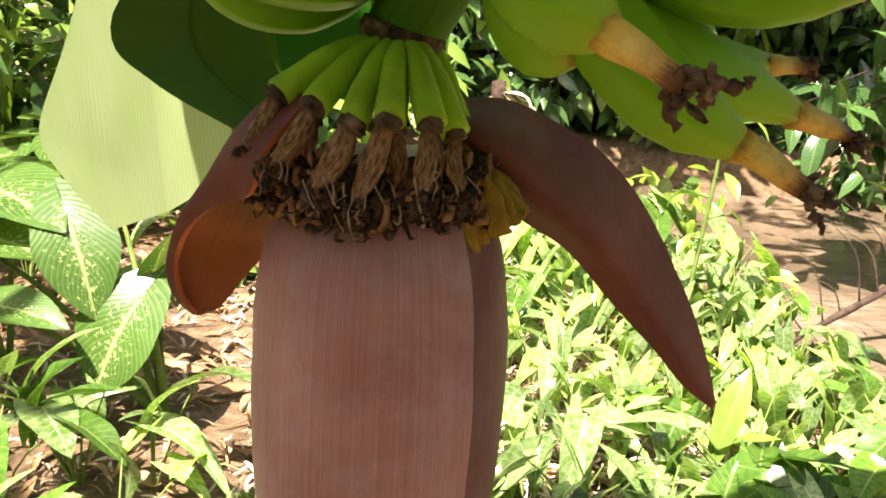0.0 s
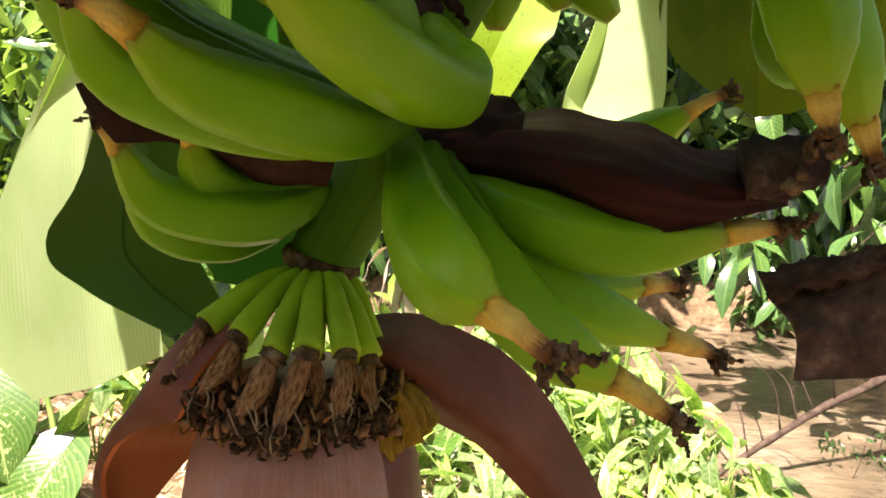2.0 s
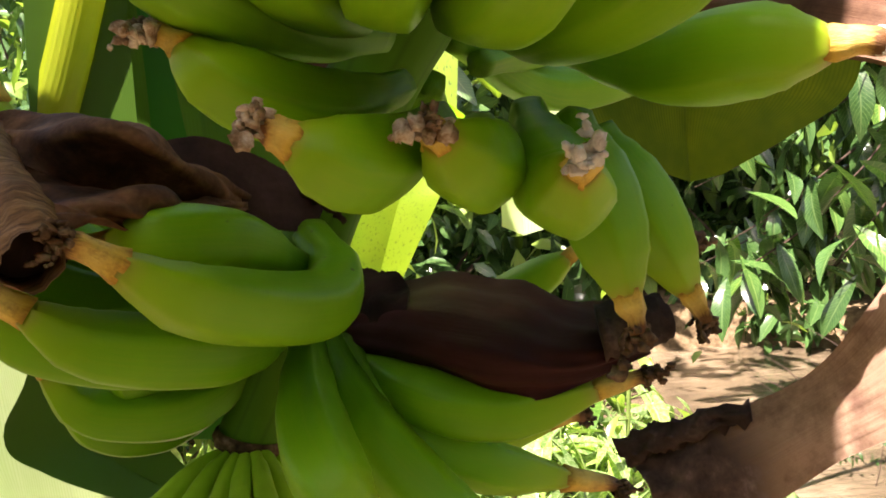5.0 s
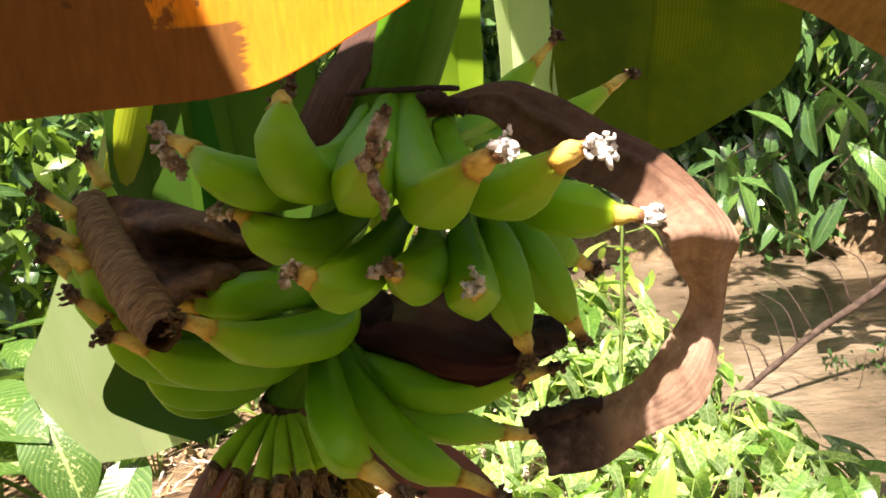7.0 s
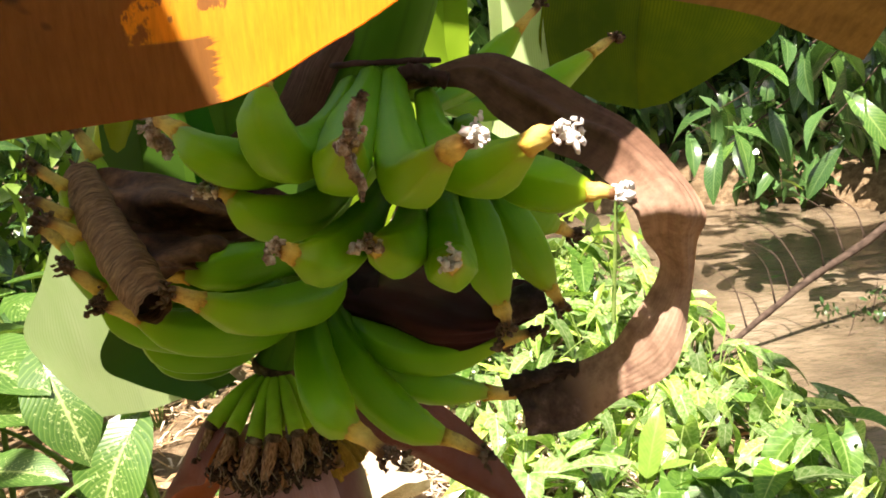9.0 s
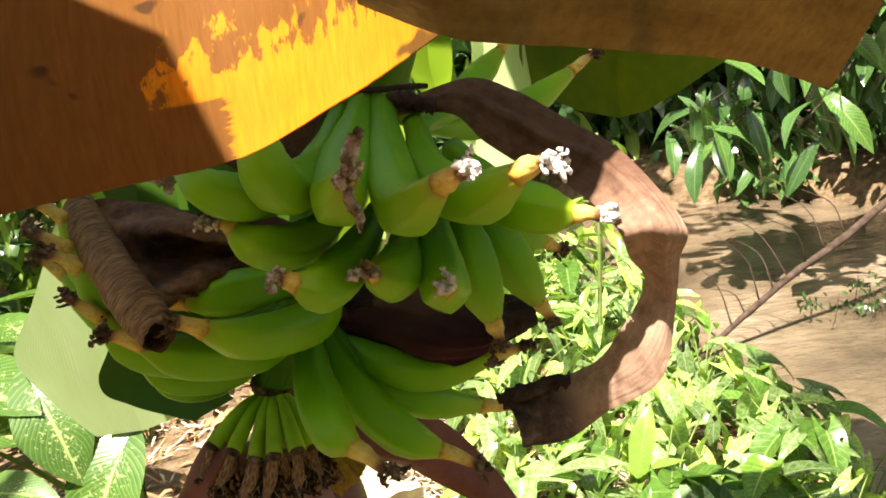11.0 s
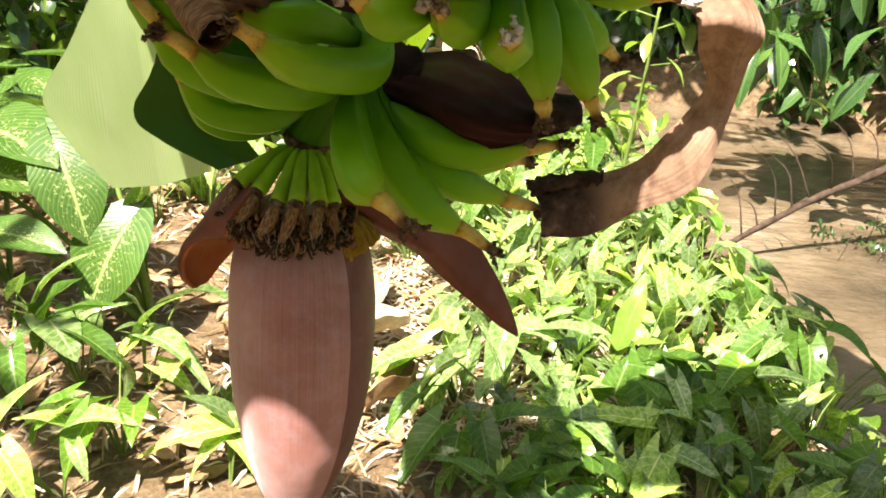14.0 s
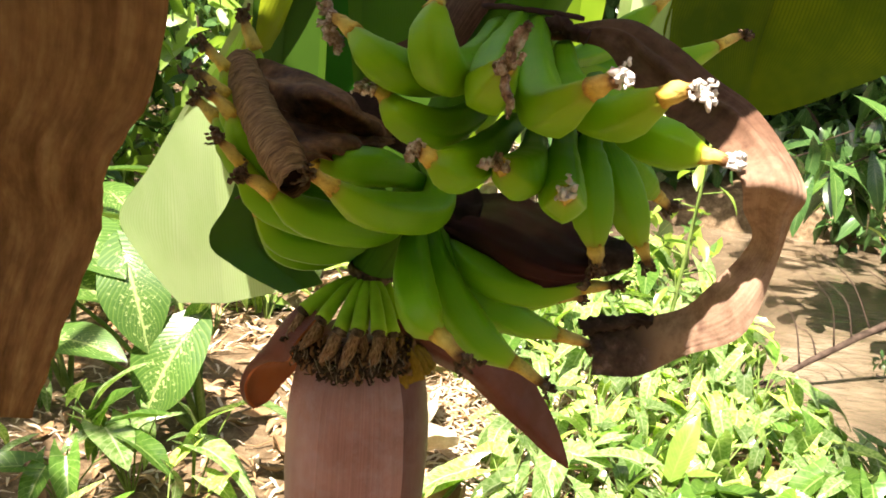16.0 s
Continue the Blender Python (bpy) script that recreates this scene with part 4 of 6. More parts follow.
def bud_bract(a0, a1, lift, top, low, seed, face):
    """An overlapping bract that hugs the bud between two angles."""
    rows = []
    for j in range(7):
        a = radians(a0 + (a1 - a0) * j / 6)
        edge = abs(j - 3) / 3
        line = []
        for i in range(12):
            s = top + (low - 0.10 * edge ** 2 - top) * i / 11
            c = crom(AXIS, s)
            r = bud_radius(s) * (1.0 + lift)
            line.append(c + Vector((math.cos(a), math.sin(a), 0)) * r)
        rows.append(line)
    return under(blossom, "bud_bract", surf("bud_bract", rows, [face, BRACT_IN], 40, 24, 0.0012, 0.0006, 40, seed))


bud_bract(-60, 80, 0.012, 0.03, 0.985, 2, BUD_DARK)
bud_bract(-196, -44, 0.035, 0.02, 0.99, 1, BUD)

under(blossom, "lifted_bract", surf("lifted_bract", [
    [(-0.045, 0.300, 0.933), (-0.059, 0.29, 0.915), (-0.067, 0.295, 0.897), (-0.084, 0.31, 0.889), (-0.1, 0.325, 0.875), (-0.113, 0.34, 0.854), (-0.115, 0.35, 0.835), (-0.112, 0.36, 0.821)],
    [(-0.060, 0.33, 0.936), (-0.077, 0.32, 0.917), (-0.09, 0.32, 0.898), (-0.103, 0.33, 0.878), (-0.113, 0.345, 0.862), (-0.120, 0.355, 0.843), (-0.121, 0.365, 0.826), (-0.115, 0.367, 0.818)],
    [(-0.050, 0.37, 0.924), (-0.065, 0.39, 0.895), (-0.076, 0.40, 0.873), (-0.079, 0.40, 0.855), (-0.084, 0.40, 0.846), (-0.097, 0.395, 0.83), (-0.108, 0.385, 0.816), (-0.114, 0.37, 0.816)]],
    [BRACT_IN, BRACT_OUT], 36, 20, 0.0022, 0.001, 30, 4), "lifted bract with an orange inside")
under(blossom, "lifted_bract", surf("lifted_bract", [
    [(-0.004, 0.345, 0.930), (0.031, 0.36, 0.929), (0.058, 0.375, 0.916), (0.083, 0.39, 0.898), (0.112, 0.41, 0.863), (0.137, 0.425, 0.819), (0.156, 0.435, 0.779), (0.166, 0.441, 0.747)],
    [(-0.002, 0.325, 0.926), (0.024, 0.325, 0.916), (0.047, 0.34, 0.896), (0.071, 0.36, 0.875), (0.099, 0.385, 0.843), (0.125, 0.405, 0.807), (0.148, 0.425, 0.774), (0.166, 0.441, 0.7475)],
    [(-0.002, 0.345, 0.917), (0.018, 0.355, 0.894), (0.04, 0.365, 0.876), (0.064, 0.38, 0.858), (0.091, 0.395, 0.827), (0.117, 0.41, 0.798), (0.143, 0.43, 0.766), (0.165, 0.441, 0.748)]],
    [BRACT_IN, BRACT_OUT], 40, 16, 0.0022, 0.001, 30, 6), "long pointed bract lifted away from the bud")

# flowers under the scar ring: a front row of plump dried husks, a crowded row behind and a dark frill
rnd = random.Random(5)


def husk(a, b, wide, flat, seed, name="dried_flower"):
    """A collapsed flower: a flattened pod with lengthwise ridges, pinched at both ends."""
    axis = (b - a).normalized()
    side = axis.cross(Vector((0, 1, 0))).normalized()
    up = axis.cross(side)
    verts, uvs, faces = [], [], []
    bow = up * rnd.uniform(-0.002, 0.002) + side * rnd.uniform(-0.002, 0.002)
    for i in range(13):
        q = i / 12
        c = a.lerp(b, q) + bow * math.sin(math.pi * q)
        r = wide * (0.36 + 0.60 * math.sin(math.pi * min(1, 0.06 + q)) ** 0.9)
        for j in range(18):
            t = 2 * math.pi * j / 18 + 0.5 * q
            k = 1 + 0.16 * math.cos(5 * t + seed) + 0.34 * noise.noise(Vector((math.cos(t) * 1.6, math.sin(t) * 1.6, q * 4 + seed * 3)))
            verts.append(c + (side * math.cos(t) + up * math.sin(t) * flat) * r * k)
            uvs.append((j / 18, q))
    for i in range(12):
        for j in range(18):
            faces.append((i * 18 + j, i * 18 + (j + 1) % 18, i * 18 + 18 + (j + 1) % 18, i * 18 + 18 + j))
    faces.append(tuple(range(18))[::-1])
    faces.append(tuple(12 * 18 + j for j in range(18)))
    return mesh_of(name, verts, faces, [WITHER], uvs)


def strands(name, n, origin, reach, thick, material, seed, curl=0.004):
    """Loose shrivelled threads with knobbed ends."""
    r = random.Random(seed)
    verts, faces = [], []
    for k in range(n):
        o = origin(r)
        e = o + reach(r)
        m = o.lerp(e, 0.5) + Vector((r.uniform(-1, 1), r.uniform(-1, 0.3), r.uniform(-0.5, 0.5))) * curl
        e2 = e + Vector((r.uniform(-1, 1), r.uniform(-1, 0.5), r.uniform(-0.3, 1))) * curl
        w0, base = r.uniform(*thick), len(verts)
        for i in range(8):
            c = crom([o, m, e, e2], i / 7)
            rr = w0 * (1 - 0.35 * i / 7) * (1 + 0.35 * math.sin(i * 2.1 + k))
            for j in range(5):
                t = j * 1.2566 + i * 0.4
                verts.append(c + Vector((math.cos(t) * rr, math.sin(t) * rr * 0.7, math.sin(t + 1) * rr * 0.4)))
        for i in range(7):
            for j in range(5):
                faces.append((base + i * 5 + j, base + i * 5 + (j + 1) % 5, base + i * 5 + 5 + (j + 1) % 5, base + i * 5 + 5 + j))
        if r.random() < 0.4:
            z = w0 * r.uniform(1.1, 1.6)
            blob(verts, faces, e2, (z, z, z), seed + k, 1)
    return mesh_of(name, verts, faces, [material])


def flower(top, low, end, wide, k, front=True):
    bend = top.lerp(low, 0.45) + Vector((0, 0.001, 0.003))
    fl = under(blossom, "flower_stalk", tube("flower_stalk", [top, bend, low], lambda s: 0.0030 + (0.0029 if front else 0.0010) * s ** 0.8, [PEDICEL], 12, 14, lambda q: 1 + 0.07 * math.cos(3 * q + k), wob=0.0006, seed=k))
    out = (end - low).normalized()
    part("scar", tube("scar", [low - out * 0.0022, low, low + out * 0.0028], lambda s: wide * (0.95 + 0.2 * s), [DARKTIP], 7, 16, None, True, 0.0016, k), fl, "dark crusty scar")
    part("dried_flower", husk(low + out * 0.001, end, wide, 0.68, k), fl, "brown shrivelled flower")
    part("filament", strands("filament", 3 if front else 2, lambda r: low.lerp(end, r.uniform(0.55, 0.95)) + Vector((r.uniform(-1, 1) * wide, -0.003, 0)), lambda r: Vector((r.uniform(-0.004, 0.006), r.uniform(-0.004, 0.001), -r.uniform(0.006, 0.016))), (0.0003, 0.0006), FILAMENT, k * 5 + 1), fl, "pale curled filaments")
    part("flower_end", strands("flower_end", 6, lambda r: end + Vector((r.uniform(-1, 1) * wide, r.uniform(-0.003, 0.002), r.uniform(0, 0.004))), lambda r: Vector((r.uniform(-0.005, 0.005), r.uniform(-0.003, 0.003), -r.uniform(0.004, 0.011))), (0.0008, 0.0016), FRILL, k * 9 + 2), fl, "black frayed flower ends")
    return fl


RING = Vector((-0.0155, 0.343, 0.9535))
FRONT = [((-0.058, 0.306, 0.934), (-0.068, 0.300, 0.916)), ((-0.0425, 0.296, 0.932), (-0.056, 0.289, 0.913)), ((-0.0275, 0.289, 0.927), (-0.039, 0.282, 0.907)), ((-0.0135, 0.286, 0.929), (-0.023, 0.280, 0.903)), ((0.001, 0.290, 0.928), (-0.001, 0.283, 0.906)), ((0.0095, 0.303, 0.923), (0.013, 0.299, 0.905))]
for k, (low, end) in enumerate(FRONT):
    low, end = Vector(low), Vector(end)
    end += (end - low) * 0.18
    a = math.atan2(low.y - RING.y, low.x - RING.x)
    flower(RING + Vector((0.0150 * math.cos(a), 0.0150 * math.sin(a), 0)), low, end, (0.0043, 0.0045, 0.0052, 0.0047, 0.0042, 0.0036)[k], k)
for k in range(6):
    u = (k + 0.4) / 6
    a = radians(196 + 160 * u)
    low = Vector((-0.0235 + 0.037 * math.cos(a), 0.345 + 0.046 * math.sin(a), 0.927 - 0.004 * u))
    end = low + Vector((0.008 * math.cos(a) - 0.003, 0.004 * math.sin(a), -0.026 - 0.004 * (k % 3)))
    flower(RING + Vector((0.0138 * math.cos(a), 0.0138 * math.sin(a), -0.001)), low, end, 0.0035 + 0.0006 * (k % 2), 20 + k, False)


def rim(r):
    a = radians(r.uniform(186, 352))
    return Vector((-0.0235 + 0.050 * math.cos(a) * r.uniform(0.85, 1.05), 0.350 + 0.056 * math.sin(a) * r.uniform(0.85, 1.0), r.uniform(0.892, 0.914)))


frill = under(blossom, "flower_frill", strands("flower_frill", 420, rim, lambda r: Vector((r.uniform(-0.005, 0.005), r.uniform(-0.004, 0.001), -r.uniform(0.005, 0.012))), (0.0007, 0.0017), FRILL, 77, 0.004), "black frayed frill of dried flowers")
under(blossom, "flower_frill", strands("flower_frill", 70, lambda r: rim(r) + Vector((0, -0.001, 0.004)), lambda r: Vector((r.uniform(-0.004, 0.004), r.uniform(-0.004, 0.0), -r.uniform(0.008, 0.018))), (0.0010, 0.0024), WITHER, 78, 0.004), "brown frayed frill of dried flowers")

# yellow flowers between the bud and its long bract
for k in range(6):
    a = Vector((0.008 + 0.002 * k, 0.322 + 0.005 * (k % 3), 0.914 - 0.001 * k))
    b = Vector((0.017 + 0.0042 * k, 0.322 + 0.004 * (k % 3), 0.871 + 0.0028 * k))
    under(blossom, "yellow_flower", tube("yellow_flower", [a, a.lerp(b, 0.5) + Vector((0.003, -0.001, 0.001)), b], lambda s: 0.0022 + 0.0022 * s, [YFLOWER], 14, 12, lambda q: 1 + 0.22 * math.cos(3 * q), wob=0.002, seed=k), "small yellow flower behind the bud's rim")

# ---- ground ----
# middle of the stream and half its width
STREAM = [(9.0, -40.0, 1.2), (3.9, -8.0, 1.1), (2.75, -1.0, 1.05), (2.38, 1.0, 1.0), (2.32, 2.2, 1.0), (2.17, 3.2, 0.95), (1.7, 4.25, 1.0), (0.6, 4.75, 0.75), (-1.2, 4.9, 0.5), (-5.0, 5.3, 0.5), (-40.0, 9.0, 0.6)]


def stream_side(x, y):
    """Distance from the stream (0.62 where its bed begins to rise), and which bank (positive: the near one)."""
    best, side = 1e9, 1
    for (ax, ay, aw), (bx, by, bw) in zip(STREAM, STREAM[1:]):
        dx, dy = bx - ax, by - ay
        k = max(0, min(1, ((x - ax) * dx + (y - ay) * dy) / (dx * dx + dy * dy)))
        d = math.hypot(x - ax - k * dx, y - ay - k * dy) - aw - k * (bw - aw) + 0.62
        if d < best:
            best, side = d, (1 if dx * (y - ay) - dy * (x - ax) > 0 else -1)
    return best, side


def height(x, y):
    d, side = stream_side(x, y)
    e = max(0.0, min(1.0, (d - 0.62) / 0.45))
    e = e * e * (3 - 2 * e)
    h = -0.42 + 0.42 * e
    if side < 0:
        h += max(0.0, d - 0.8) * 0.16 if d < 14 else 2.1
    p = Vector((x, y, 0))
    return h + 0.035 * noise.noise(p * 1.3) + 0.014 * noise.noise(p * 5) + 0.006 * noise.noise(p * 17)


def grid_axis(lo, hi, near0, near1, step, far):
    v, out = near0, []
    while v < near1:
        out.append(v)
        v += step
    v, s, left = near0, step, []
    while v > lo:
        s *= far
        v -= s
        left.append(max(v, lo))
    v, s, right = near1, step, []
    while v < hi:
        right.append(min(v, hi))
        s *= far
        v += s
    right.append(hi)
    return left[::-1] + out + right


gx, gy = grid_axis(-300, 300, -2.0, 3.0, 0.04, 1.25), grid_axis(-300, 300, 0.4, 6.0, 0.045, 1.25)
verts = [(x, y, height(x, y)) for y in gy for x in gx]
w = len(gx)
faces = [(j * w + i, j * w + i + 1, (j + 1) * w + i + 1, (j + 1) * w + i) for j in range(len(gy) - 1) for i in range(w - 1)]
tagged(part("ground", mesh_of("ground", verts, faces, [SOIL])), "brown bare soil with leaf litter on the stream bank", "ground", kind="structure")
wx, wy = [i * 2.0 - 24 for i in range(25)], [i * 2.0 - 40 for i in range(28)]
verts = [(x, y, -0.20) for y in wy for x in wx]
faces = [(j * 25 + i, j * 25 + i + 1, (j + 1) * 25 + i + 1, (j + 1) * 25 + i) for j in range(27) for i in range(24)]
tagged(part("water", mesh_of("water", verts, faces, [WATER])), "shallow muddy brown stream with ripples", "water", kind="structure")


# ---- leaves of the undergrowth ----
def leaf(name, length, width, outline, material, fold=0.25, droop=0.3, wave=0.0, nv=8, nu=4, seed=0):
    """A leaf along +y from its stalk, folded at the midrib and drooping to its tip."""
    verts, uvs, faces = [], [], []
    ph = seed * 1.7
    for i in range(nv + 1):
        v = i / nv
        wd = outline(v) * width / 2
        y, z = length * v, -droop * length * v * v
        for j in range(2 * nu + 1):
            u = j / nu - 1
            back = -0.16 * length * max(0.0, 1 - v * 3) * u * u * 2.2
            verts.append((u * wd, y + back, z + abs(u) * wd * fold + wave * length * math.sin(v * 9 + ph + (2 if u > 0 else 0)) * abs(u)))
            uvs.append((0.5 + u / 2, v))
    w = 2 * nu + 1
    for i in range(nv):
        for j in range(2 * nu):
            faces.append((i * w + j, i * w + j + 1, (i + 1) * w + j + 1, (i + 1) * w + j))
    return mesh_of(name, verts, faces, [material], uvs)


arrow = lambda v: (math.sin(math.pi * min(1, (v + 0.10) / 1.1) ** 0.62)) ** 0.85 if v < 1 else 0.0
oval = lambda v: math.sin(math.pi * v ** 0.85) ** 0.8 if 0 < v < 1 else 0.02
lance = lambda v: math.sin(math.pi * v ** 0.9) ** 0.9 if 0 < v < 1 else 0.02

rnd = random.Random(11)
ARROW = [leaf("leaf", 1, rnd.uniform(0.41, 0.55), arrow, m, rnd.uniform(0.2, 0.55), rnd.uniform(0.15, 0.7), rnd.uniform(0.015, 0.035), 10, 3, k) for k, m in enumerate((SYNG, SYNG, SYNG_SHADE, SYNG, SYNG_SHADE, SYNG))]
LANCE = [leaf("leaf", 1, rnd.uniform(0.36, 0.46), lance, m, rnd.uniform(0.2, 0.5), rnd.uniform(0.2, 0.6), 0.012, 9, 2, k) for k, m in enumerate((MANGO, MANGO, MANGO, MANGO_PALE, MANGO))]
BIGSPOT = [leaf("leaf", 1, rnd.uniform(0.44, 0.56), oval, SPOT, rnd.uniform(0.15, 0.35), rnd.uniform(0.25, 0.6), 0.015, 12, 4, k) for k in range(4)]


def aim(at, heading, pitch, roll, size):
    """A pose for a leaf: heading round z, pitch up, roll about its length."""
    return Matrix.Translation(at) @ Euler((0, 0, radians(heading))).to_matrix().to_4x4() @ Euler((radians(pitch), 0, 0)).to_matrix().to_4x4() @ Euler((0, radians(roll), 0)).to_matrix().to_4x4() @ Matrix.Scale(size, 4)


def herb(name, label, category, meshes, n, tall, size, rnd, spread=0.5, tilt=(-35, 25)):
    """A low plant with stalks that rise from one foot and a leaf on each."""
    root = thing(name, (0, 0, 0), label, category)
    for k in range(n):
        h = rnd.uniform(0, 360)
        r = tall * spread * rnd.uniform(0.25, 1)
        top = Vector((-math.sin(radians(h)) * r, math.cos(radians(h)) * r, tall * rnd.uniform(0.45, 1.0)))
        st = part("stalk", tube("stalk", [(0, 0, -0.03), (top.x * 0.35, top.y * 0.35, top.z * 0.6), top], lambda s: 0.0028 - 0.0012 * s, [STEMG], 6, 5, cap=False), root)
        part("leaf", rnd.choice(meshes), root, m=aim(top, h + rnd.uniform(-40, 40), rnd.uniform(*tilt), rnd.uniform(-25, 25), size * rnd.uniform(0.65, 1.15)))
    return root


rnd = random.Random(21)
# kinds 0 to 3 for sunlit ground, 4 and 5 mostly shade-coloured leaves
kinds = [herb("arrowhead_plant", "low arrowhead plant with pale veined green leaves on the soil", "plant", [ARROW[0], ARROW[1], ARROW[3], ARROW[5]] if k < 4 else [ARROW[2], ARROW[4], ARROW[2], ARROW[0]], 9 + k % 3, 0.18 + 0.03 * (k % 3), 0.118, rnd, 0.7, (-55, 20)) for k in range(6)]
placed = []


def scatter(count_, x0, x1, y0, y1, gap, rnd, scale=(0.75, 1.25), shade_share=0.1):
    made, tries = 0, 0
    while made < count_ and tries < count_ * 40:
        tries += 1
        x, y = rnd.uniform(x0, x1), rnd.uniform(y0, y1)
        d, side = stream_side(x, y)
        if d < 0.85 or any((x - a) ** 2 + (y - b) ** 2 < gap * gap for a, b in placed):
            continue
        placed.append((x, y))
        s = rnd.uniform(*scale)
        copy_thing(kinds[rnd.choice((4, 5)) if rnd.random() < shade_share else rnd.randrange(4)], Matrix.Translation((x, y, height(x, y))) @ Euler((0, 0, rnd.uniform(0, 6.28))).to_matrix().to_4x4() @ Matrix.Scale(s, 4))["group"] = "undergrowth of arrowhead plants"
        made += 1


# near strip mostly in the shade-coloured kinds, the sunlit bed behind mostly not
scatter(17, 0.16, 1.12, 0.92, 1.36, 0.12, rnd, (0.7, 1.05), 0.7)
scatter(40, 0.14, 1.12, 1.36, 2.3, 0.12, rnd, (0.75, 1.15))
scatter(9, 0.98, 1.2, 1.3, 2.4, 0.10, rnd, (0.8, 1.1), 1.0)
scatter(52, 0.0, 1.2, 2.2, 4.0, 0.13, rnd, (0.9, 1.4))
placed += [(-0.56 - 0.1 * i, 1.0 + 0.14 * j) for i in range(4) for j in range(7)]
scatter(14, -1.5, -0.1, 0.85, 1.9, 0.16, rnd, (0.5, 0.8))
scatter(24, -2.4, -0.2, 2.4, 4.2, 0.2, rnd, (0.9, 1.5))
for k, ob in enumerate(kinds):
    x, y = (0.6, 0.95, 1.25, 0.4, -0.55, -0.85)[k], (1.15, 1.1, 1.35, 1.3, 1.2, 1.35)[k]
    ob.location = (x, y, height(x, y))
    tagged(ob, group="undergrowth of arrowhead plants")

def dumb_cane(at, leaves, label="dumb cane with large cream-flecked green leaves"):
    """A cane with pale stalks; each leaf is given by the foot of its blade, its tip and its roll."""
    root = thing("dumb_cane", (at[0], at[1], height(*at)), label, "plant")
    foot = Vector((at[0], at[1], height(*at) - 0.02))
    for k, (b, e, size, roll) in enumerate(leaves):
        b, e = Vector(b), Vector(e)
        under(root, "stalk", tube("stalk", [foot, foot.lerp(b, 0.55) + Vector((0, 0, 0.05)), b], lambda q: 0.010 - 0.006 * q, [STEMG], 10, 8, cap=False))
        d = e - b
        lf = under(root, "leaf", BIGSPOT[k % 4])
        lf.matrix_basis = aim(b, math.degrees(math.atan2(-d.x, d.y)), math.degrees(math.atan2(d.z, math.hypot(d.x, d.y))) + 14, roll, d.length * 1.03)
        lf.scale.x *= size
    return root


dumb_cane((-0.66, 1.74), [((-1.154, 1.85, 0.505), (-0.858, 1.66, 0.49), 1.3, 10), ((-0.853, 1.72, 0.504), (-0.756, 1.6, 0.339), 1.6, 8), ((-0.665, 1.66, 0.333), (-0.738, 1.56, 0.153), 1.9, -18), ((-1.094, 1.75, 0.409), (-0.846, 1.62, 0.399), 1.2, 15), ((-1.005, 1.6, 0.31), (-0.797, 1.52, 0.31), 1.0, 20), ((-0.683, 1.72, 0.257), (-0.618, 1.7, 0.468), 0.6, -30), ((-0.671, 1.74, 0.196), (-0.641, 1.76, 0.366), 0.6, 40), ((-0.82, 1.9, 0.505), (-1.063, 2.0, 0.47), 1.0, 0)])
dumb_cane((-1.12, 1.90), [((-1.20, 1.84, 0.52), (-0.96, 1.72, 0.40), 1.0, 15), ((-1.16, 1.82, 0.42), (-1.02, 1.60, 0.28), 1.0, -10), ((-1.25, 1.80, 0.38), (-1.40, 1.60, 0.26), 1.0, 10), ((-1.10, 2.0, 0.52), (-1.0, 2.2, 0.42), 1.0, 0)])
dumb_cane((-1.50, 1.62), [((-1.45, 1.55, 0.40), (-1.25, 1.40, 0.28), 1.0, 0), ((-1.58, 1.50, 0.42), (-1.62, 1.28, 0.30), 1.0, 10), ((-1.6, 1.7, 0.46), (-1.8, 1.8, 0.36), 1.0, 0)])
dumb_cane((-1.25, 2.45), [((-1.2, 2.38, 0.50), (-1.0, 2.2, 0.40), 1.0, 10), ((-1.3, 2.36, 0.48), (-1.45, 2.14, 0.36), 1.0, -10), ((-1.2, 2.5, 0.55), (-1.05, 2.7, 0.45), 1.0, 0), ((-1.35, 2.5, 0.5), (-1.6, 2.55, 0.4), 1.0, 0)])



def leafy_plant(name, label, foot, leaves, meshes):
    """A low plant whose leaves are set one by one: foot of the blade, tip, breadth, roll."""
    z = height(*foot)
    root = thing(name, (foot[0], foot[1], z), label, "plant", "undergrowth of arrowhead plants")
    o = Vector((foot[0], foot[1], z - 0.02))
    for k, (b, e, broad, roll) in enumerate(leaves):
        b, e = Vector(b), Vector(e)
        b.z = max(b.z, z + 0.03)
        under(root, "stalk", tube("stalk", [o, o.lerp(b, 0.6) + Vector((0, 0, 0.02)), b], lambda q: 0.0030 - 0.0014 * q, [STEMG], 8, 6, cap=False))
        d = e - b
        lf = under(root, "leaf", meshes[k % len(meshes)])
        lf.matrix_basis = aim(b, math.degrees(math.atan2(-d.x, d.y)), math.degrees(math.atan2(d.z, math.hypot(d.x, d.y))) + 12, roll, d.length * 1.05)
        lf.scale.x *= broad * 1.2
    return root


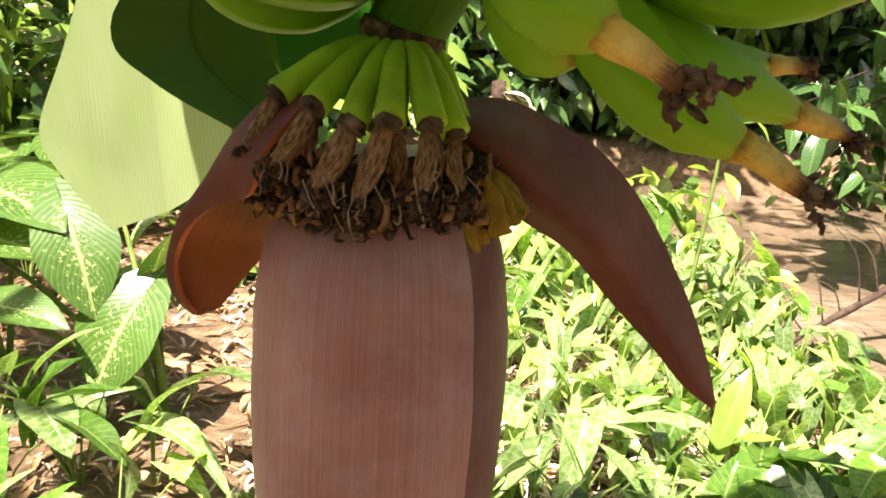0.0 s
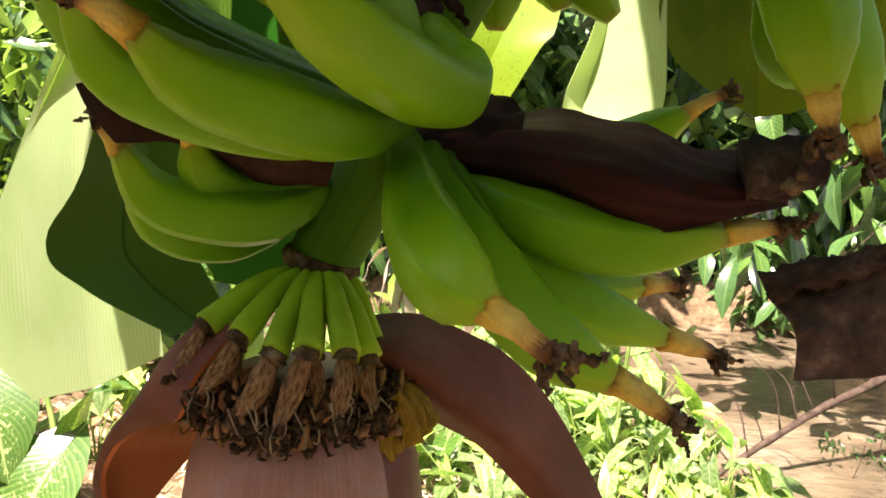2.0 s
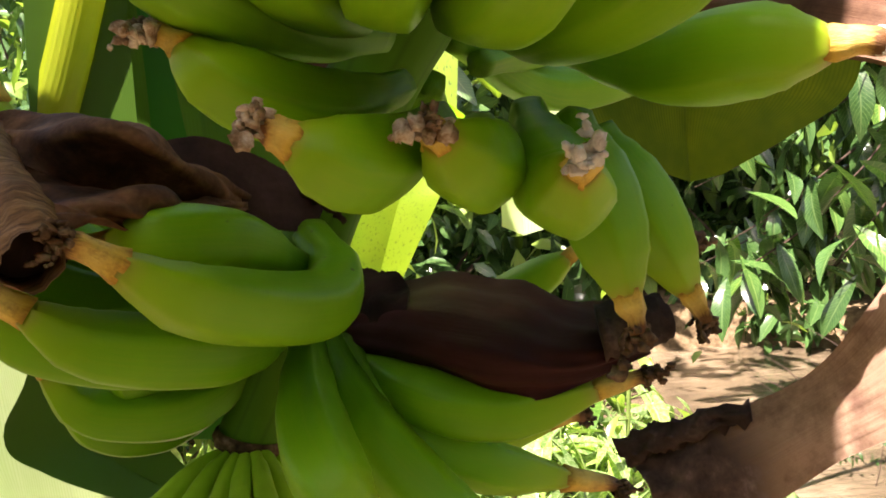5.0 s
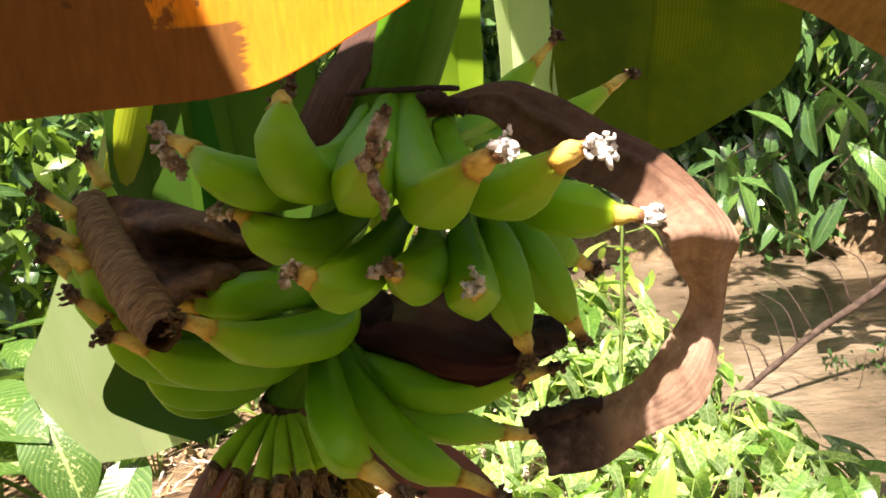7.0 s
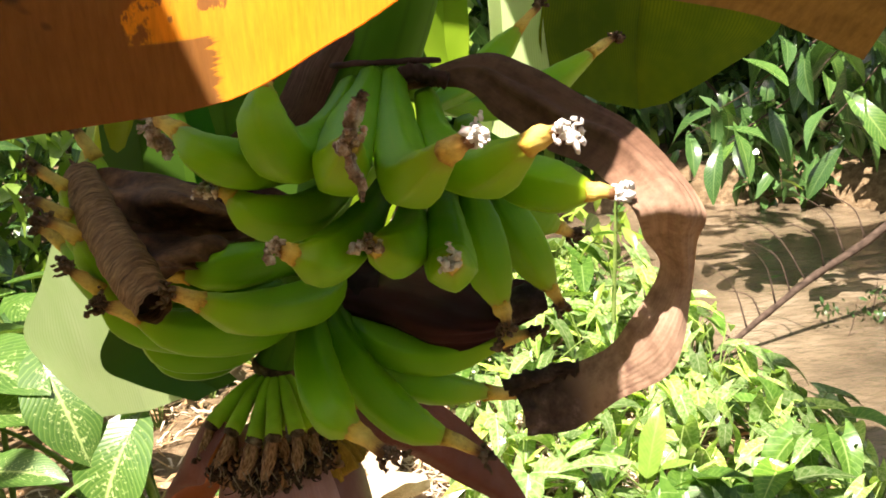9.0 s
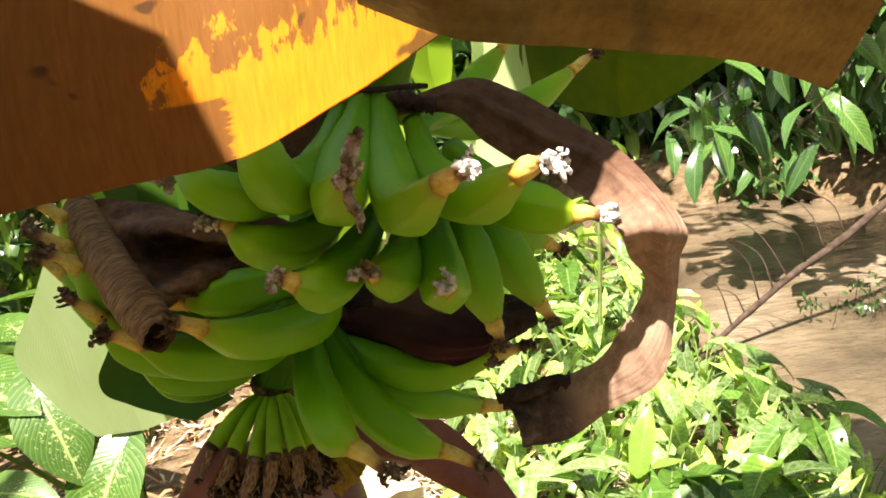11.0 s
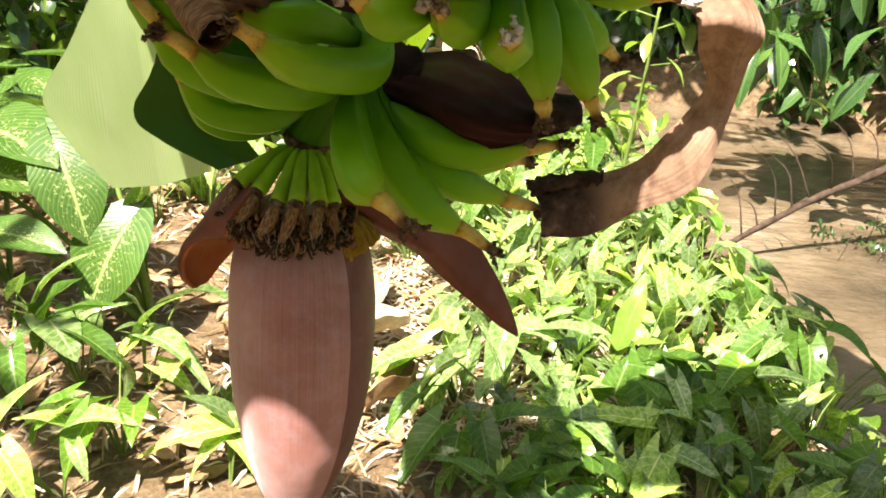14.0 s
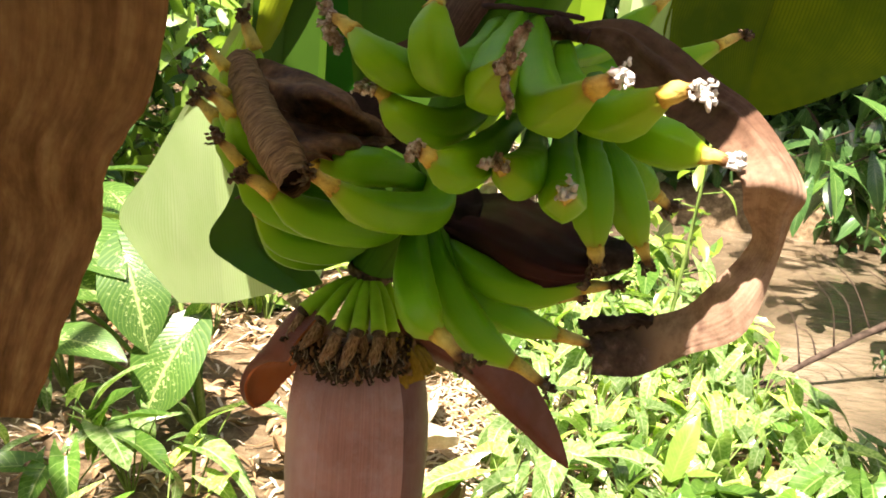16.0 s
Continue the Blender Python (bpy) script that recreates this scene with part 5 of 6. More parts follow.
BRIGHT = [ARROW[0], ARROW[1], ARROW[3]]
# leaves with the shade already in their colour
IN_SHADE = [ARROW[2], ARROW[4]]
LIME = [leaf("leaf", 1, 0.34, lance, MANGO_PALE, 0.3, 0.25, 0.02, 9, 3, 5)]
leafy_plant("arrowhead_plant", "arrowhead plant with white-blotched leaves on bare soil", (-0.585, 1.448), [((-0.569, 1.44, 0.144), (-0.411, 1.36, 0.146), 0.75, -8), ((-0.577, 1.44, 0.147), (-0.622, 1.38, 0.094), 0.9, 10), ((-0.576, 1.44, 0.165), (-0.516, 1.46, 0.252), 0.7, -30), ((-0.505, 1.5, 0.215), (-0.376, 1.46, 0.287), 0.8, -15), ((-0.576, 1.45, 0.191), (-0.614, 1.44, 0.26), 1.0, 20), ((-0.58, 1.45, 0.159), (-0.609, 1.4, 0.195), 0.7, 0), ((-0.53, 1.4, 0.088), (-0.446, 1.34, 0.083), 0.8, 10)], BRIGHT)
leafy_plant("arrowhead_plant", "arrowhead plant with glossy grey-green leaves beside the dumb cane", (-0.73, 1.44), [((-0.813, 1.44, 0.207), (-0.761, 1.48, 0.332), 0.95, -25), ((-0.646, 1.4, 0.231), (-0.739, 1.36, 0.226), 0.55, 15), ((-0.756, 1.38, 0.205), (-0.672, 1.3, 0.161), 1.3, 0), ((-0.727, 1.4, 0.161), (-0.632, 1.42, 0.246), 0.4, 20), ((-0.78, 1.42, 0.219), (-0.693, 1.42, 0.283), 0.7, 20), ((-0.784, 1.36, 0.197), (-0.827, 1.3, 0.164), 0.8, 0), ((-0.704, 1.44, 0.202), (-0.663, 1.42, 0.106), 0.9, 0), ((-0.788, 1.4, 0.145), (-0.749, 1.36, 0.25), 0.6, 30), ((-0.842, 1.42, 0.25), (-0.804, 1.4, 0.31), 1.0, 0)], [ARROW[0], ARROW[2], ARROW[1]])
leafy_plant("arrowhead_plant", "low arrowhead plant with long pale leaves on bare soil", (-0.30, 1.10), [((-0.293, 1.14, 0.128), (-0.366, 1.16, 0.197), 1.0, 10), ((-0.291, 1.13, 0.13), (-0.447, 1.06, 0.105), 0.6, -10), ((-0.285, 1.13, 0.126), (-0.235, 1.14, 0.197), 0.8, 20), ((-0.3, 1.12, 0.118), (-0.242, 1.06, 0.107), 0.8, 0), ((-0.302, 1.12, 0.122), (-0.366, 1.06, 0.06), 0.7, 10)], BRIGHT)
leafy_plant("arrowhead_plant", "low arrowhead plant with broad light green leaves on bare soil", (-0.62, 1.06), [((-0.596, 1.08, 0.148), (-0.493, 1.06, 0.215), 1.0, 0), ((-0.596, 1.08, 0.148), (-0.67, 1.04, 0.189), 0.8, 0), ((-0.721, 1.04, 0.134), (-0.659, 1.06, 0.264), 0.8, 10), ((-0.57, 1.04, 0.133), (-0.541, 1.0, 0.101), 0.9, 10), ((-0.682, 1.0, 0.115), (-0.686, 0.95, 0.064), 1.1, 0), ((-0.689, 1.0, 0.14), (-0.612, 0.95, 0.07), 1.0, 0)], BRIGHT)
leafy_plant("lime_sprout", "young sprout with upright lime-yellow leaves among the arrowhead plants", (0.525, 1.49), [((0.522, 1.48, 0.15), (0.585, 1.52, 0.288), 0.9, 25), ((0.523, 1.48, 0.147), (0.61, 1.42, 0.207), 0.6, 10), ((0.512, 1.48, 0.154), (0.412, 1.46, 0.24), 0.6, 0)], LIME)
leafy_plant("arrowhead_plant", "arrowhead plant with fine-veined leaves coloured dark for shade", (0.60, 1.36), [((0.56, 1.34, 0.182), (0.551, 1.24, 0.06), 1.0, 0), ((0.491, 1.32, 0.124), (0.519, 1.34, 0.208), 1.1, 20), ((0.593, 1.36, 0.194), (0.689, 1.3, 0.224), 0.9, -10), ((0.634, 1.3, 0.163), (0.594, 1.34, 0.235), 1.1, 0), ((0.767, 1.36, 0.194), (0.701, 1.28, 0.168), 1.1, 0), ((0.927, 1.74, 0.13), (0.916, 1.76, 0.219), 1.4, 15)], IN_SHADE)
leafy_plant("arrowhead_plant", "arrowhead plant with pale-veined leaves coloured dark for shade at the straw's edge", (0.17, 1.14), [((0.114, 1.14, 0.152), (0.039, 1.06, 0.07), 0.9, 10), ((0.149, 1.13, 0.142), (0.132, 1.06, 0.071), 0.75, 0), ((0.19, 1.14, 0.158), (0.214, 1.06, 0.079), 0.85, 0), ((0.227, 1.16, 0.154), (0.341, 1.12, 0.211), 0.5, 10), ((0.343, 1.16, 0.137), (0.425, 1.06, 0.097), 0.8, 0), ((0.064, 1.2, 0.182), (0.002, 1.14, 0.143), 0.7, 0)], IN_SHADE)

# ---- shrubs and the thicket behind ----
def leaf_cloud(name, n, centre, size, material_set, length, rnd, outline=lance, droop=0.35, hang=-25):
    """Many small leaves in one mesh, gathered in clumps inside an uneven body."""
    verts, faces, uvs, idx = [], [], [], []
    clumps = [Vector((rnd.gauss(0, 0.45), rnd.gauss(0, 0.45), rnd.gauss(0, 0.45))) for _ in range(max(8, n // 35))]
    for _ in range(n):
        c = rnd.choice(clumps) + Vector((rnd.gauss(0, 0.13), rnd.gauss(0, 0.13), rnd.gauss(0, 0.13)))
        p = Vector(centre) + Vector((c.x * size[0], c.y * size[1], c.z * size[2]))
        L = length * rnd.uniform(0.6, 1.25)
        m = aim(p, rnd.uniform(0, 360), rnd.gauss(hang, 34), rnd.uniform(-60, 60), L)
        b = len(verts)
        mi = rnd.randrange(len(material_set))
        for v in (0.0, 0.3, 0.65, 1.0):
            wd = max(0.012, outline(v) * 0.15)
            for u in (-1, 0, 1):
                verts.append(m @ Vector((u * wd * 1.35, v, -droop * v * v + abs(u) * wd * 0.3)))
                uvs.append((0.5 + u / 2, v))
        for i in range(3):
            for j in range(2):
                faces.append((b + i * 3 + j, b + i * 3 + j + 1, b + i * 3 + j + 4, b + i * 3 + j + 3))
                idx.append(mi)
    return mesh_of(name, verts, faces, material_set, uvs, idx)


def shrub(at, tall, size, n, length, label, rnd, mats=(MANGO, MANGO, MANGO_PALE)):
    z = height(at[0], at[1])
    root = thing("shrub", (at[0], at[1], z), label, "shrub", "thicket along the stream")
    for k in range(5):
        a = rnd.uniform(0, 6.28)
        tip = Vector((math.cos(a) * size[0] * 0.5, math.sin(a) * size[1] * 0.5, tall * rnd.uniform(0.7, 1.1)))
        part("branch", tube("branch", [(0, 0, -0.1), (tip.x * 0.3, tip.y * 0.3, tip.z * 0.5), tip], lambda s: 0.03 * (1 - 0.8 * s), [TWIG], 8, 7), root)
    tagged(part("crown", leaf_cloud("crown", n, (0, 0, tall * 0.5), size, list(mats), length, rnd), root), kind="stuff")
    return root


rnd = random.Random(31)
far = "dense green shrub on the far bank"
for x, y, t, n in ((0.6, 6.7, 1.6, 2200), (1.8, 6.7, 1.6, 2200), (3.4, 5.7, 1.7, 2200), (-0.6, 6.3, 1.8, 2200), (-2.2, 6.1, 2.4, 2000), (-4.0, 6.0, 2.6, 1600), (4.6, 3.8, 1.8, 1600), (4.9, 6.0, 2.2, 1600), (1.6, 7.4, 2.4, 2200), (-0.9, 7.6, 2.8, 2200), (3.3, 7.2, 2.3, 1800), (-3.2, 8.0, 3.8, 1800), (-6.0, 7.0, 3.8, 1500), (0.4, 9.5, 3.2, 1500), (4.0, 9.0, 2.8, 1500), (-4.0, 10.0, 5.5, 1500)):
    shrub((x, y), t, (1.5, 1.1, t * 0.72), n, 0.19 if y < 6.5 else 0.28, far, rnd, (MANGO, MANGO, MANGO, MANGO_PALE))
low = "low leafy shrub at the water's edge"
for x, y in ((3.1, 5.15), (2.4, 5.75), (3.5, 4.6), (0.3, 6.0), (-0.4, 6.0), (3.9, 4.2), (4.1, 3.0), (-1.2, 5.95)):
    shrub((x, y), 0.6, (0.7, 0.5, 0.55), 520, 0.17, low, rnd, (MANGO,))
near = "leafy shrub beside the clearing"
for x, y, t, n in ((-2.2, 3.3, 1.6, 2000), (-1.3, 3.8, 1.3, 1700), (-3.1, 2.4, 2.0, 1700), (-0.15, 4.1, 0.6, 500), (-3.6, 4.2, 2.6, 1500)):
    shrub((x, y), t, (1.1, 0.9, t * 0.7), n, 0.16, near, rnd, (MANGO, MANGO_PALE, MANGO_PALE))

# unseen shrubs added round the clearing to cut sky fill and ground bounce
for x, y, t in ((-2.6, -3.0, 2.6), (0.2, -3.5, 2.5), (1.4, -4.0, 2.6), (-1.2, -3.1, 2.3), (3.9, -3.4, 3.0), (-3.6, -0.9, 2.8), (5.2, 0.2, 2.8), (-1.0, -6.5, 4.5)):
    shrub((x, y), t, (1.6, 1.2, t * 0.8), 1300, 0.3, "unseen dense green shrub round the clearing, added to cut fill light", rnd)

# unseen trees added beside clearing and stream; thin crowns dapple undergrowth and far bank
def thin_tree(at, label, stem, fork, ends, middle, size, n, length, rnd):
    root = thing("tree", (at[0], at[1], height(*at)), label, "tree")
    under(root, "trunk", tube("trunk", [(at[0], at[1], height(*at) - 0.1)] + stem, lambda q: 0.09 - 0.05 * q, [TWIG], 24, 14, wob=0.01))
    for e in ends:
        e = Vector(e)
        under(root, "limb", tube("limb", [fork, Vector(fork).lerp(e, 0.55) + Vector((0, 0, 0.12)), e], lambda q: 0.03 * (1 - 0.85 * q), [TWIG], 14, 7, wob=0.004))
    tagged(under(root, "crown", leaf_cloud("crown", n, middle, size, [MANGO, MANGO_PALE], length, rnd)), kind="stuff")


rnd = random.Random(37)
thin_tree((-3.0, -0.7), "unseen small tree with a thin leafy crown added over the clearing for dappled shade", [(-2.85, -0.6, 1.2), (-2.5, -0.35, 2.4), (-2.1, -0.1, 3.1)], (-2.3, -0.22, 2.75),
          ((-1.6, 0.5, 3.3), (-1.3, 0.2, 3.2), (-1.5, 0.9, 3.25), (-2.1, 0.4, 3.3), (-1.9, 0.8, 3.15), (-1.5, -0.4, 3.2)), (-1.74, 0.30, 3.2), (0.72, 1.1, 0.35), 350, 0.17, rnd)
thin_tree((4.4, 5.0), "unseen slender tree added over the stream to shade the far bank", [(4.3, 5.0, 1.4), (3.8, 4.9, 2.6), (3.1, 4.7, 3.2)], (3.4, 4.8, 2.95),
          ((1.9, 4.7, 3.35), (1.0, 4.8, 3.3), (0.4, 5.3, 3.3), (1.5, 5.6, 3.35), (2.4, 5.7, 3.3), (2.2, 4.5, 3.25)), (1.0, 5.15, 3.2), (2.2, 1.3, 0.4), 1500, 0.30, rnd)

# overhanging shrub whose single leaves can be told apart
over = thing("overhanging_shrub", (3.3, 4.1, height(3.3, 4.1)), "shrub with long glossy dark green leaves hanging over the stream", "shrub")
rnd = random.Random(41)
base_z = over.location.z
for k in range(34):
    tip = Vector((rnd.uniform(1.25, 2.5), rnd.uniform(2.95, 3.8), rnd.uniform(0.45, 1.35)))
    mid = Vector((2.6, 3.6, tip.z * 0.8 + 0.55))
    pts = [Vector((3.3, 4.1, base_z - 0.05)), mid, tip]
    under(over, "branch", tube("branch", pts, lambda q: 0.016 * (1 - 0.85 * q), [TWIG], 12, 6))
    for j in range(15):
        p = crom(pts, rnd.uniform(0.62, 1.0)) + Vector((rnd.gauss(0, 0.05), rnd.gauss(0, 0.05), rnd.gauss(0, 0.05)))
        lf = under(over, "leaf", LANCE[rnd.choice((0, 1, 2, 4))])
        lf.matrix_basis = aim(p, rnd.uniform(0, 360), rnd.uniform(-62, -8), rnd.uniform(-35, 35), rnd.uniform(0.16, 0.25))

# thin sapling between the undergrowth and the water
sap = thing("sapling", (0.60, 2.2, height(0.60, 2.2)), "thin green sapling with a few small bright leaves", "sapling")
sap_line = [(0.60, 2.2, height(0.60, 2.2) - 0.02), (0.63, 2.2, 0.30), (0.659, 2.2, 0.625), (0.674, 2.2, 0.84)]
under(sap, "stem", tube("stem", sap_line, lambda q: 0.008 - 0.004 * q, [STEMG], 16, 8))
rnd = random.Random(47)
for k in range(12):
    p = crom(sap_line, 0.35 + 0.055 * k)
    h = k * 137.5
    e = p + Vector((-math.sin(radians(h)), math.cos(radians(h)), 0.25)) * 0.07
    under(sap, "twig", tube("twig", [p, e], lambda q: 0.0025, [STEMG], 4, 5))
    lf = under(sap, "leaf", LANCE[3])
    lf.matrix_basis = aim(e, h, rnd.uniform(-40, 5), rnd.uniform(-20, 20), rnd.uniform(0.05, 0.08))

# fallen branch over the water
br = thing("fallen_branch", (1.05, 2.78, -0.2), "thin bare branch leaning over the muddy stream", "branch")
under(br, "limb", tube("limb", [(1.05, 2.78, -0.24), (1.20, 2.85, -0.155), (1.39, 2.9, -0.05), (1.60, 2.95, 0.06), (1.88, 3.02, 0.175), (2.7, 3.3, 0.55)], lambda s: 0.009 + 0.009 * s, [TWIG], 24, 8, wob=0.006))
rnd = random.Random(43)
for k in range(9):
    a = crom([(1.20, 2.85, -0.155), (1.39, 2.9, -0.05), (1.60, 2.95, 0.06), (1.88, 3.02, 0.175)], (k + 0.5) / 9)
    b = a + Vector((rnd.uniform(-0.30, 0.02), rnd.uniform(-0.1, 0.2), rnd.uniform(0.12, 0.34)))
    under(br, "twig", tube("twig", [a, a.lerp(b, 0.5) + Vector((0.04, 0, 0.03)), b], lambda s: 0.004 * (1 - 0.7 * s), [TWIG], 8, 5))

weed = thing("water_weed", (1.95, 2.95, -0.30), "dark twiggy weed standing in the shallow stream", "weed")
tagged(under(weed, "leaves", leaf_cloud("leaves", 260, (1.98, 2.98, -0.13), (0.30, 0.26, 0.10), [MANGO], 0.035, random.Random(45))), kind="stuff")
rnd = random.Random(46)
for k in range(16):
    a = Vector((1.98 + rnd.gauss(0, 0.12), 2.98 + rnd.gauss(0, 0.10), -0.32))
    b = a + Vector((rnd.uniform(-0.08, 0.08), rnd.uniform(-0.06, 0.06), rnd.uniform(0.16, 0.30)))
    under(weed, "twig", tube("twig", [a, a.lerp(b, 0.5) + Vector((0.02, 0, 0)), b], lambda q: 0.003 * (1 - 0.6 * q), [TWIG], 8, 5))

# ---- litter ----
def litter(name, n, x0, x1, y0, y1, size, material, label, rnd, thin=0.35):
    verts, faces, uvs = [], [], []
    while n > 0:
        x, y = rnd.uniform(x0, x1), rnd.uniform(y0, y1)
        if stream_side(x, y)[0] < 0.9:
            continue
        n -= 1
        L = size * rnd.uniform(0.4, 1.3)
        m = aim((x, y, height(x, y) + 0.012), rnd.uniform(0, 360), rnd.uniform(-14, 16), rnd.uniform(-30, 30), L)
        b, curl = len(verts), rnd.uniform(0.1, 0.9)
        for v in (0.0, 0.25, 0.5, 0.75, 1.0):
            wd = max(0.01, math.sin(math.pi * min(0.98, max(0.04, v))) ** 0.8 * thin * 0.5)
            for u in (-1, 0, 1):
                verts.append(m @ Vector((u * wd, v, abs(u) * wd * curl + 0.10 * math.sin(v * 5 + L * 90))))
                uvs.append((0.5 + u / 2, v))
        for i in range(4):
            for j in range(2):
                faces.append((b + i * 3 + j, b + i * 3 + j + 1, b + i * 3 + j + 4, b + i * 3 + j + 3))
    return tagged(part(name, mesh_of(name, verts, faces, [material], uvs)), label, "leaf litter", kind="stuff")


rnd = random.Random(51)
litter("leaf_litter", 1500, -2.2, 1.6, 0.8, 4.2, 0.075, LITTER, "brown dry fallen leaves scattered on the soil", rnd)
litter("leaf_litter", 2200, -1.2, 1.3, 0.9, 3.4, 0.06, STRAW, "bleached dry leaf scraps on the soil", rnd, 0.14)
# dry straw laid thick on the sunlit patch, whose brightness is in its colour
litter("leaf_litter", 3200, -0.12, 0.75, 1.25, 2.7, 0.065, STRAW, "pale dry straw lying thick on the soil, coloured bright as if sunlit", rnd, 0.12)
litter("twig_litter", 1500, -2.0, 1.5, 0.8, 3.8, 0.12, LITTER, "fine dry twigs and stalks on the soil", rnd, 0.05)

# ---- banana leaves round the bunch ----
def blade(label, rows, mats, nu=26, nv=10, thick=0.0003, wob=0.0006, freq=10, ragged=0.0, name="banana_leaf", category="banana leaf"):
    """A hanging blade, split along its veins into segments."""
    ob = thing(name, rows[0][0], label, category)
    for k, (a, b) in enumerate(zip(rows, rows[1:])):
        # each segment laps a little under the next
        lap = [Vector(q) + (Vector(q) - Vector(p)) * 0.035 + Vector((0, 0.0012, 0)) for p, q in zip(a, b)] if k < len(rows) - 2 else b
        under(ob, "leaf_segment", surf("leaf_segment", [a, lap], mats, nu, nv, thick, wob, freq, 0, ragged))
    return ob


blade("dark green banana leaf hanging just behind the bunch", [
    [(-0.13, 0.44, 1.25), (-0.146, 0.43, 1.018), (-0.174, 0.43, 0.949), (-0.157, 0.44, 0.921), (-0.111, 0.45, 0.893)],
    [(-0.11, 0.455, 1.25), (-0.12, 0.455, 1.025), (-0.14, 0.455, 0.955), (-0.13, 0.46, 0.925), (-0.095, 0.465, 0.895)],
    [(-0.08, 0.46, 1.25), (-0.09, 0.465, 1.03), (-0.105, 0.47, 0.96), (-0.095, 0.47, 0.925), (-0.078, 0.47, 0.90)]],
    [BLADE, BLADE])
blade("shaded green banana leaf behind the bunch", [
    [(-0.13, 0.50, 1.25), (-0.125, 0.51, 1.03), (-0.12, 0.52, 0.95), (-0.105, 0.53, 0.915)],
    [(-0.06, 0.52, 1.25), (-0.06, 0.53, 1.03), (-0.06, 0.54, 0.95), (-0.06, 0.545, 0.90)],
    [(0.02, 0.53, 1.25), (0.01, 0.54, 1.03), (0.0, 0.55, 0.97), (-0.005, 0.55, 0.915)]],
    [BLADE, BLADE])
# strip added for the backlit part of the leaf; its glow is only colour
blade("strip of banana leaf coloured vivid green as if lit from behind", [
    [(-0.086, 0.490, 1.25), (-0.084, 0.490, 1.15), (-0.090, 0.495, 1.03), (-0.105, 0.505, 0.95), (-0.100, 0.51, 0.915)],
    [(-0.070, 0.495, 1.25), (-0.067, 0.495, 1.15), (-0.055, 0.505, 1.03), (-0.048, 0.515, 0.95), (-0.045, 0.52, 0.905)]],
    [BLADE_BACKLIT, BLADE_BACKLIT])
blade("green banana leaf with folded segments, coloured pale as if sunlit", [
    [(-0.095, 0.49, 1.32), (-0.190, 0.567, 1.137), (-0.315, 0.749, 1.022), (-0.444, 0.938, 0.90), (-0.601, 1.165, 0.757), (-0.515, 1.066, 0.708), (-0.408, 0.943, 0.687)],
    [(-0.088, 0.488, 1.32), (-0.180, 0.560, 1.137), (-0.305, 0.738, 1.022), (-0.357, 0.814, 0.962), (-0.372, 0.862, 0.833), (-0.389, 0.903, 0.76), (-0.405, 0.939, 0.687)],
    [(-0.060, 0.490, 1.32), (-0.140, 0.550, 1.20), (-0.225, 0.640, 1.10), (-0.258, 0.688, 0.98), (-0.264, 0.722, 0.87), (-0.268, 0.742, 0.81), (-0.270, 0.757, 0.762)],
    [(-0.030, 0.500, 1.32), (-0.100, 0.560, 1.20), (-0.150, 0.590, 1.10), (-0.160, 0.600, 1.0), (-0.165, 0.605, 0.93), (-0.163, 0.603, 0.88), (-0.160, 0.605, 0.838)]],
    [BLADE_SUNLIT, BLADE_SUNLIT], 40, 10, 0.0002, 0.0, 6)
blade("old green banana leaf with a browning edge", [
    [(0.28, 0.80, 1.40), (0.272, 0.8, 1.213), (0.262, 0.8, 1.145), (0.285, 0.81, 1.098), (0.333, 0.83, 1.066)],
    [(0.42, 0.84, 1.40), (0.41, 0.86, 1.22), (0.40, 0.87, 1.15), (0.395, 0.87, 1.10), (0.392, 0.86, 1.045)],
    [(0.62, 0.84, 1.40), (0.592, 0.84, 1.22), (0.565, 0.83, 1.128), (0.49, 0.83, 1.083), (0.425, 0.85, 1.050)]],
    [BLADE_SPENT, BLADE_SPENT], 26, 14, 0.0005, 0.003, 9, 0.1)
blade("yellow green strip of banana leaf lit from behind", [
    [(0.06, 0.45, 1.16), (0.043, 0.43, 1.08), (0.034, 0.425, 1.04), (0.030, 0.425, 1.004)],
    [(0.085, 0.455, 1.16), (0.076, 0.435, 1.085), (0.064, 0.43, 1.05), (0.047, 0.43, 1.004)],
    [(0.115, 0.45, 1.16), (0.103, 0.43, 1.081), (0.092, 0.425, 1.062), (0.062, 0.425, 1.010)]],
    [BLADE_FLECKED, BLADE_FLECKED])
blade("banana leaf hanging behind the bunch, coloured pale as if sunlit", [
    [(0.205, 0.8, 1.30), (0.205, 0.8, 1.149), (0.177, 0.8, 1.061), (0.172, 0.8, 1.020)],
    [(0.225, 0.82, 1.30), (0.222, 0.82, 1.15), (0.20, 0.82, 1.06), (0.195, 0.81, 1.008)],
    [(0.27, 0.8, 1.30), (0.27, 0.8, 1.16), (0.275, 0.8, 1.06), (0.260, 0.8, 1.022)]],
    [BLADE_SUNLIT, BLADE_SUNLIT])
blade("narrow yellow green leaf blade hanging beside the stalk", [
    [(0.131, 0.50, 1.30), (0.122, 0.5, 1.215), (0.119, 0.5, 1.166), (0.128, 0.5, 1.139), (0.141, 0.5, 1.124)],
    [(0.151, 0.51, 1.30), (0.143, 0.51, 1.215), (0.139, 0.51, 1.166), (0.141, 0.51, 1.139), (0.142, 0.505, 1.124)],
    [(0.171, 0.50, 1.30), (0.162, 0.5, 1.215), (0.159, 0.5, 1.164), (0.153, 0.5, 1.140), (0.143, 0.5, 1.124)]],
    [BLADE_LIME, BLADE_LIME])
